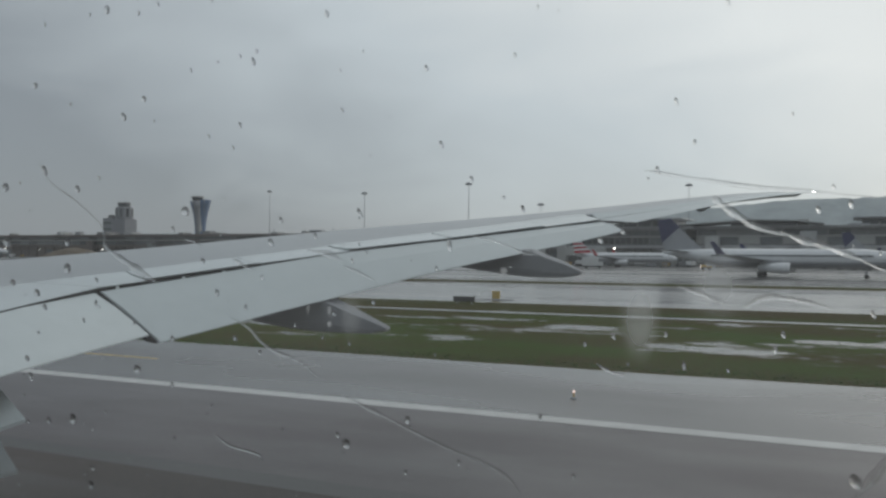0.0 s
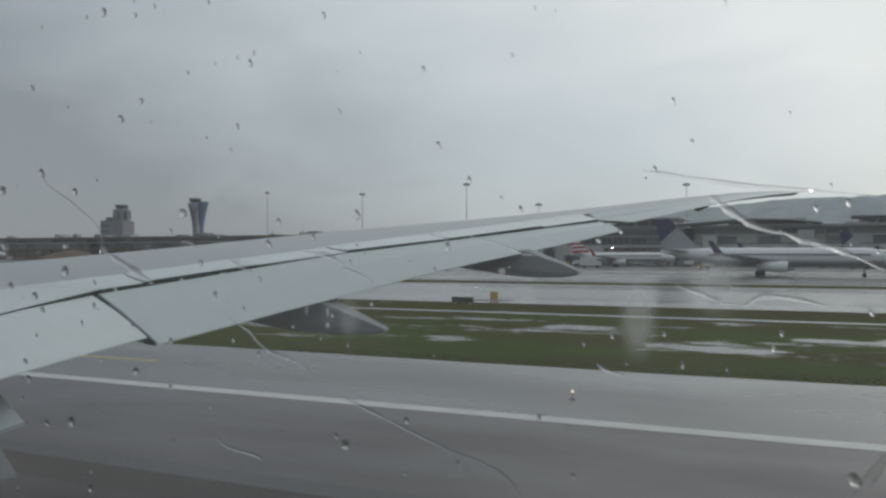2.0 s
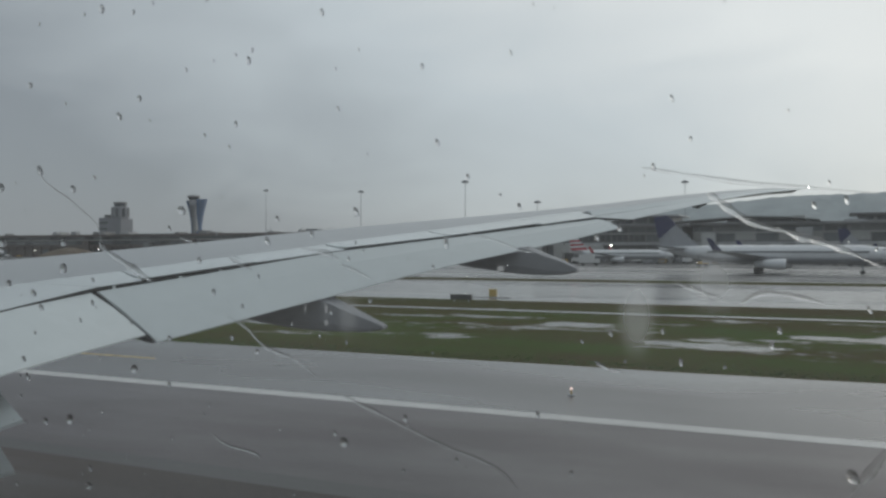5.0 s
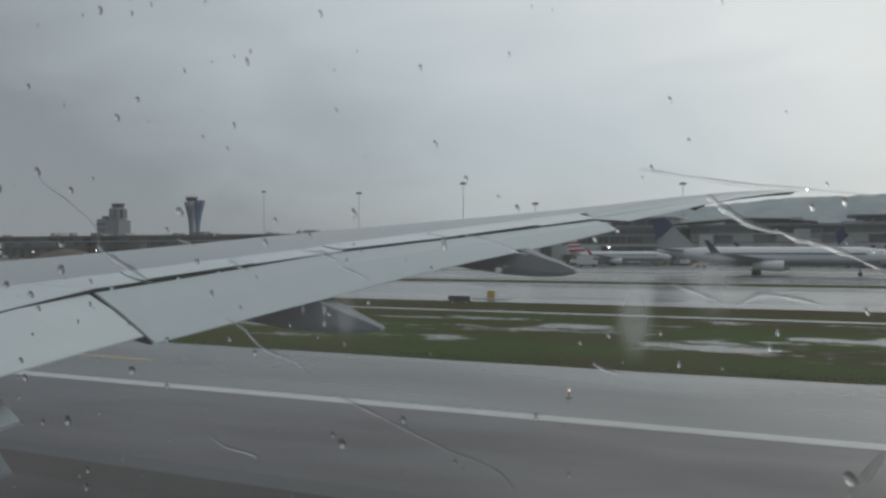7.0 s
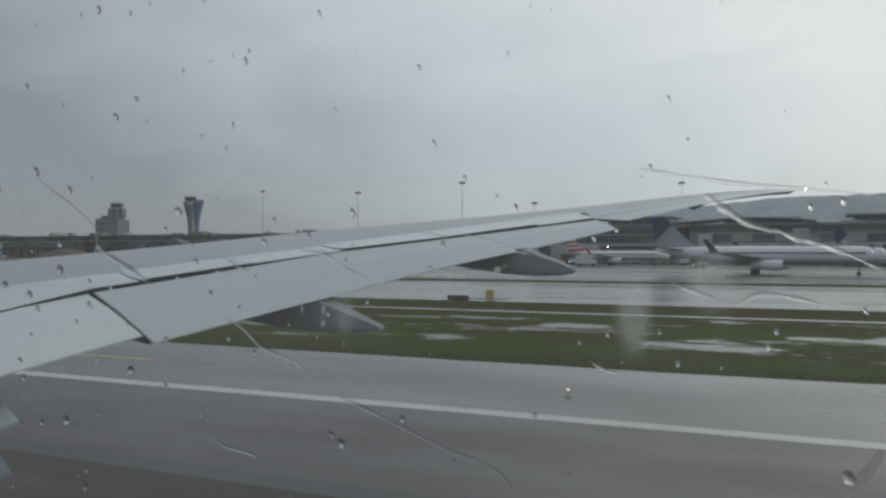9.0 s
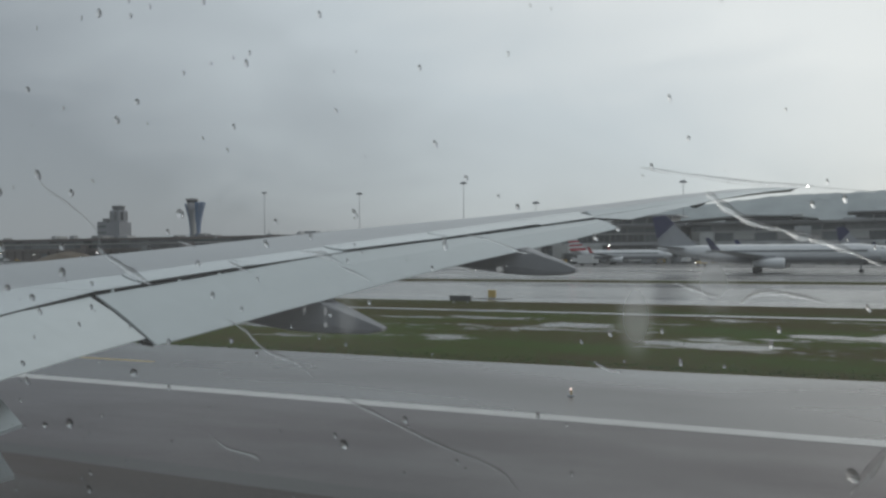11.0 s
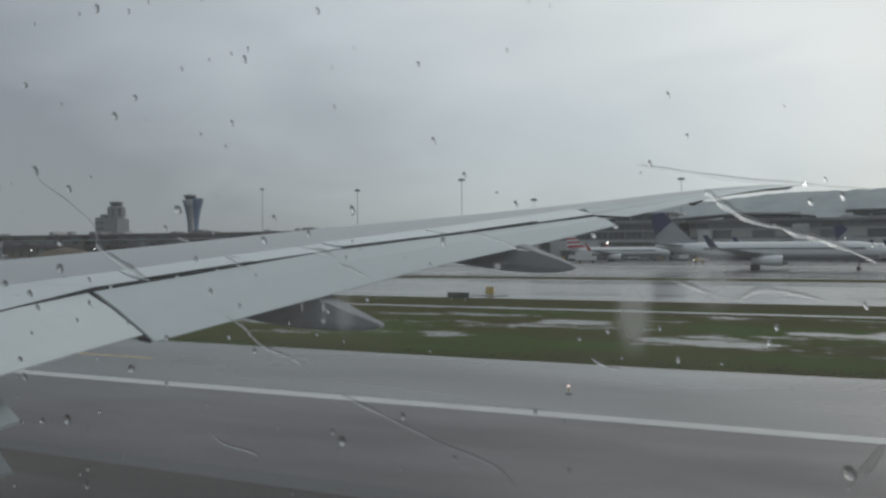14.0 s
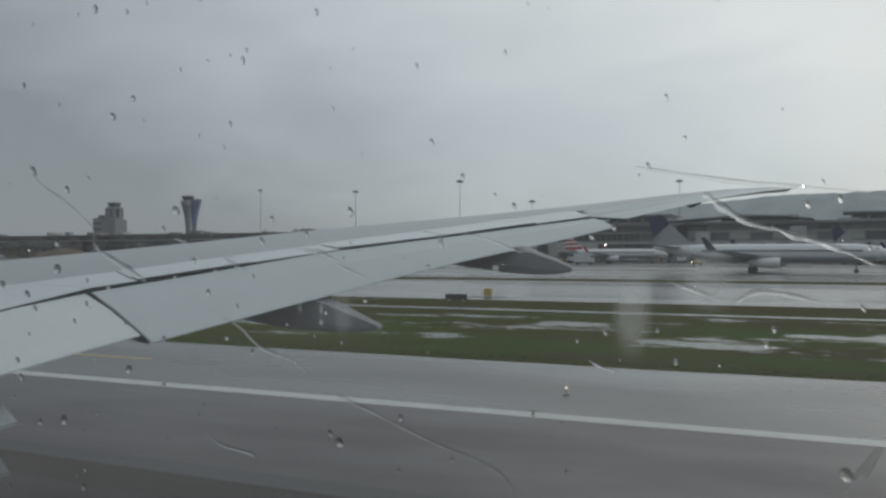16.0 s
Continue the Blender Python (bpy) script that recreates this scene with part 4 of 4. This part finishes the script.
def torch_tower(x, y, height):
    """A flared tower: a concrete core in a leaning glass sleeve, open in one tall slot, with the cab set off-centre."""
    b = thing("control_tower", "flared blue-glazed control tower above the concourse", "control tower", pose(x, y, 0))
    part("stem", loft(bmesh.new(), [ring_z(0.6, 0, z, r, 20) for z, r in ((0, 5.4), (height * 0.3, 5.1), (height * 0.5, 5.3), (height * 0.66, 6.2), (height * 0.8, 7.6), (height * 0.86, 8.4))]), TOWERGREY, b, smooth=True)
    n = 14
    for i in range(n):
        a0, a1 = 2 * math.pi * i / n + 0.02, 2 * math.pi * (i + 1) / n - 0.02
        mid_a = (a0 + a1) / 2
        if -1.35 < mid_a - 2 * math.pi + 0.25 < -0.75:
            continue                      # the open slot
        rings_ = []
        for z, r in ((0.36, 5.5), (0.5, 5.8), (0.64, 6.9), (0.76, 8.6), (0.86, 10.4), (0.915, 11.2)):
            top = height * (z + (0.02 * math.cos(mid_a) if z > 0.9 else 0))
            rings_.append([(0.6 + rr * math.cos(a), rr * math.sin(a), top) for rr, a in ((r, a0), (r, mid_a), (r, a1), (r + 0.25, a1), (r + 0.25, mid_a), (r + 0.25, a0))])
        part("glass_panel", loft(bmesh.new(), rings_), TOWERGLASS, b, "blue glass panel")
    part("slot_lining", box(bmesh.new(), 3.0, 5.4, -6.2, -2.0, height * 0.4, height * 0.84), PALE, b, "pale lining of the open slot")
    part("crown", loft(bmesh.new(), [ring_z(0, 0, height * 0.861, 8.3, 20), ring_z(-1.5, 0, height * 0.92, 6.6, 20)]), TOWERGREY, b)
    cab = part("cab", loft(bmesh.new(), [ring_z(-3.6, 0, height * 0.921, 5.0, 14), ring_z(-3.6, 0, height * 0.972, 6.6, 14)]), GLAZING, b, "dark glazed control cab")
    part("cab_ledge", loft(bmesh.new(), [ring_z(-3.6, 0, height * 0.908, 6.2, 14), ring_z(-3.6, 0, height * 0.92, 6.4, 14)]), PALE, cab)
    part("cab_roof", loft(bmesh.new(), [ring_z(-3.6, 0, height * 0.973, 7.4, 14), ring_z(-3.6, 0, height * 0.995, 7.0, 14)]), DARKFACADE, cab)
    part("antenna", loft(bmesh.new(), [ring_z(-3.6, 0, height * 0.995, 0.22, 6), ring_z(-3.6, 0, height + 4, 0.08, 6)]), STEEL, b)
    return b


torch_tower(-652, 740, 66.0)
old = thing("control_tower", "old grey concrete control tower beside a lower block", "control tower", pose(-745, 720, 0))
part("base_block", box(bmesh.new(), -10, 10, -9, 9, 0, 40.5, 0.3), TOWERGREY, old)
part("low_block", box(bmesh.new(), -26, 30, -6, 22, 0, 23, 0.3), TOWERGREY, old)
side = part("side_block", box(bmesh.new(), -25, -10.05, -8, 8, 0, 42, 0.3), TOWERGREY, old, "lower concrete block")
part("side_turret", loft(bmesh.new(), [ring_z(-18.5, 0, 42.01, 4.2, 8), ring_z(-18.5, 0, 45.5, 4.8, 8)]), DARKFACADE, side, "dark roof turret")
for k in range(4):
    part("window_band", box(bmesh.new(), -24, -11.5, -8.3, -8.01, 14 + 7 * k, 16.4 + 7 * k), GLAZING, side)
for k in range(3):
    part("window_band", box(bmesh.new(), 11, 29, -6.3, -6.01, 5 + 6 * k, 7.6 + 6 * k), GLAZING, old)
part("shaft", loft(bmesh.new(), [ring_z(0, 0, z, r, 8) for z, r in ((40.51, 9.2), (42, 9.8), (53, 9.8), (54.5, 8.6))]), TOWERGREY, old)
for k in range(8):
    a = 2 * math.pi * (k + 0.5) / 8
    slot = part("dark_slot", box(bmesh.new(), -1.6, 1.6, -0.2, 0.2, 43, 52.5), GLAZING, old, "dark upright window slot")
    slot.matrix_basis = pose(9.15 * math.cos(a), 9.15 * math.sin(a), 0, 0, 0, math.degrees(a) + 90)
cab = part("cab", loft(bmesh.new(), [ring_z(0, 0, z, r, 12) for z, r in ((54.51, 6.2), (58.4, 7.2))]), GLAZING, old, "dark glazed cab")
part("cab_roof", loft(bmesh.new(), [ring_z(0, 0, z, r, 12) for z, r in ((58.41, 8.0), (59.6, 7.5))]), DARKFACADE, cab)
part("antenna", loft(bmesh.new(), [ring_z(2, 0, 59.6, 0.2, 6), ring_z(2, 0, 63.5, 0.07, 6)]), STEEL, old)
for x, y, h in ((-301, 400, 40), (-205, 345, 33), (-145, 330, 34.5), (-118, 345, 26), (-60, 365, 34), (-84, 370, 26)):
    mast(x, y, h)

# right: the terminal, its bridges and parked jets
terminal("terminal", -150, -58, 345, 15.5, "long dark terminal with pale floor bands", wall_mat=DARKFACADE, bay=7, hall=(28, 86, 4.2))
terminal("terminal", -55, 130, 352, 16.0, "grey terminal with a broad overhanging roof", wall_mat=MIDFACADE, bay=8, roof_over=2, hall=(60, 150, 3.4), plain=True)
roof = thing("terminal_roof", "long pale curved roof over the terminal", "roof", pose(-34, 372, 16.0))
part("roof_shell", loft(bmesh.new(), [[(-32, y, 0.05), (-18, y, 1.3), (0, y, 2.5), (16, y, 2.0), (26, y, 0.8), (26, y, 0.35), (16, y, 1.5), (0, y, 1.95), (-18, y, 0.8)] for y in (-24, 4)]), ROOF, roof)
part("clerestory", box(bmesh.new(), -8, 16, -18, 2, 0.0, 1.4), GLAZING, roof)
jet_bridge(-62, 343, 22, 18)
jet_bridge(-92, 343, 18, -20)
jet_bridge(-120, 343, 20, 25)
jet_bridge(-44, 349, 18, 38)
jet_bridge(-4, 349, 20, 30)
jet_bridge(-24, 349, 26, -25)
jet_bridge(14, 349, 24, 22)
jet(pose(-13.9, 200, 0, 0, 0, -1), "long white jet with a dark blue tail on the wet apron", BLUE, 1.25, tall=1.1)
jet(pose(20, 322, 0, 0, 0, 4), "white jet with a blue tail parked by the terminal", BLUE, 1.05)
jet(pose(-72, 302, 0, 0, 0, 2), "white jet with a red striped tail near the terminal", RED, 0.92, band=(0.2, 0.42, 0.64))
jet(pose(-530, 388, 0, 0, 0, 5), "white jet with a dark tail beside the concourse", BLUE, 1.1)
jet(pose(-585, 400, 0, 0, 0, 15), "white jet with a red tail beside the concourse", RED, 0.9)
bm = bmesh.new()
rows = []
for i in range(13):
    f = i / 12
    rows.append([(-446 + 40 * f, 372 + 7 * (j - 2), (7.0 * math.sin(math.pi * f) ** 0.6 * (1 - ((j - 2) / 2) ** 2) + 0.6 * noise.noise((f * 9, j, 2))) if 0 < i < 12 and 0 < j < 4 else -0.1) for j in range(5)])
loft(bm, rows, caps=False, closed=False)
tagged(part("earth_mound", bm, EARTH, None), "brown bare earth mound on the airfield", "mound")
truck(-92, 318, 175, "van", True, "white van with lit headlights on the apron")
truck(-78, 282, 10, "box", False, "white high-sided catering truck on the apron")
truck(-40, 276, -170, "tug", True, "yellow baggage tug with lit headlights")
truck(4, 300, 12, "box", False, "white high-sided catering truck beside a jet")
truck(-52, 322, 80, "van", False, "white service van under the terminal")
truck(-440, 420, 5, "van", True, "white van with lit headlights by the concourse")
truck(-400, 425, -8, "box", False, "white box truck by the concourse")

# apron clutter: containers, carts and service vehicles
def container(x, y, turn, w, h, mat, label):
    b = thing("cargo_container", label, "container", pose(x, y, 0, 0, 0, turn), "cargo containers")
    part("shell", box(bmesh.new(), -w / 2, w / 2, -0.8, 0.8, 0.35, 0.35 + h, 0.08), mat, b)
    part("dolly", box(bmesh.new(), -w / 2 - 0.2, w / 2 + 0.2, -0.75, 0.75, 0.2, 0.345), SIGN, b)
    part("door_panel", box(bmesh.new(), -w / 2 + 0.15, w / 2 - 0.15, -0.83, -0.805, 0.5, 0.2 + h), STEEL, b)
    for dx in (-w * 0.35, w * 0.35):
        for dy in (-0.6, 0.6):
            part("wheel", loft(bmesh.new(), [[(dx + 0.18 * math.cos(a), dy + e, 0.18 + 0.18 * math.sin(a)) for a in [2 * math.pi * i / 8 for i in range(8)]] for e in (-0.07, 0.07)]), TYRE, b)
    return b


rg = random.Random(21)
for i in range(26):
    x, y = rg.uniform(-150, 45), rg.uniform(318, 341)
    w, h, mt, lb = rg.choice([(2.2, 1.6, STEEL, "bare metal cargo container on a dolly"), (3.4, 1.5, JETGREY, "grey baggage cart on the wet apron"), (3.0, 2.2, WHITEPAINT, "white cargo container near the terminal"), (2.4, 1.2, ORANGE, "yellow baggage cart on the wet apron")])
    container(x, y, rg.uniform(-30, 30), w, h, mt, lb)
for i in range(12):
    k = rg.choice(["van", "box", "tug"])
    truck(rg.uniform(-150, 40), rg.uniform(306, 338), rg.choice([0, 180]) + rg.uniform(-20, 20), k, rg.random() < 0.25, {"van": "white service van on the wet apron", "box": "white high-sided truck near the terminal", "tug": "yellow baggage tug on the wet apron"}[k])
for i in range(14):
    k = rg.choice(["van", "box", "tug"])
    truck(rg.uniform(-560, -260), rg.uniform(405, 444), rg.choice([0, 180]) + rg.uniform(-20, 20), k, rg.random() < 0.2, {"van": "white service van by the concourse", "box": "white high-sided truck by the concourse", "tug": "yellow baggage tug by the concourse"}[k])

# field furniture near the runway
sign = thing("taxiway_sign", "black taxiway sign on short legs in the grass", "sign", pose(-35.6, 80.0, 0.05))
part("panel", box(bmesh.new(), -1.2, 1.2, -0.12, 0.12, 0.2, 0.75, 0.03), SIGN, sign)
for s in (-0.8, 0.8):
    part("leg", box(bmesh.new(), s - 0.04, s + 0.04, -0.04, 0.04, -0.02, 0.2), STEEL, sign)
sign = thing("taxiway_sign", "small yellow taxiway sign on a concrete pad", "sign", pose(-35.3, 88.0, 0.004))
part("pad", box(bmesh.new(), -2.2, 2.2, -0.7, 0.7, -0.01, 0.05, 0.02), UNDER, sign, "dark wet concrete pad")
part("panel", box(bmesh.new(), -0.45, 0.45, -0.12, 0.12, 0.15, 1.0, 0.03), YELLOW, sign)
for s in (-0.3, 0.3):
    part("leg", box(bmesh.new(), s - 0.04, s + 0.04, -0.04, 0.04, 0.05, 0.15), STEEL, sign)
for x in (-70, -9.1, 52):
    lamp = thing("runway_light", "small raised runway edge light on the shoulder", "runway light", pose(x, 30.4, 0.006), "runway lights")
    part("base", loft(bmesh.new(), [ring_z(0, 0, 0, 0.15, 10), ring_z(0, 0, 0.05, 0.13, 10)]), STEEL, lamp)
    part("stem", loft(bmesh.new(), [ring_z(0, 0, 0.05, 0.03, 8), ring_z(0, 0, 0.22, 0.03, 8)]), YELLOW, lamp)
    part("lens", loft(bmesh.new(), [ring_z(0, 0, 0.22, 0.06, 10), ring_z(0, 0, 0.28, 0.05, 10), ring_z(0, 0, 0.31, 0.02, 10)]), AMBERLIGHT, lamp, "glowing amber lens")
tagged(part("yellow_line", sheet(bmesh.new(), -36, -31, 32.0, 32.3, 0.011, 12, 1, 0.03, 0.2), YELLOW), "faded yellow painted bar on the shoulder", "marking", kind="structure")

# coarse grass along the verge and across the strip
rg = random.Random(5)
verts, faces = [], []
for i in range(30000):
    x, y = rg.uniform(-110, 30), 38.6 + 30 * rg.random() ** 1.5
    for k in range(3):
        a, h, w = rg.uniform(0, 6.28), rg.uniform(0.008, 0.025), rg.uniform(0.02, 0.05)
        ox, oy = x + rg.uniform(-0.15, 0.15), y + rg.uniform(-0.15, 0.15)
        n = len(verts)
        verts += [(ox - w * math.cos(a), oy - w * math.sin(a), 0.02), (ox + w * math.cos(a), oy + w * math.sin(a), 0.02), (ox + rg.uniform(-0.06, 0.06), oy + rg.uniform(-0.06, 0.06), 0.05 + h)]
        faces.append((n, n + 1, n + 2))
me = bpy.data.meshes.new("grass_tufts")
me.from_pydata(verts, [], faces)
me.materials.append(BLADE)
tagged(new("grass_tufts", me), "short wet grass tufts on the strip", "grass", kind="stuff")
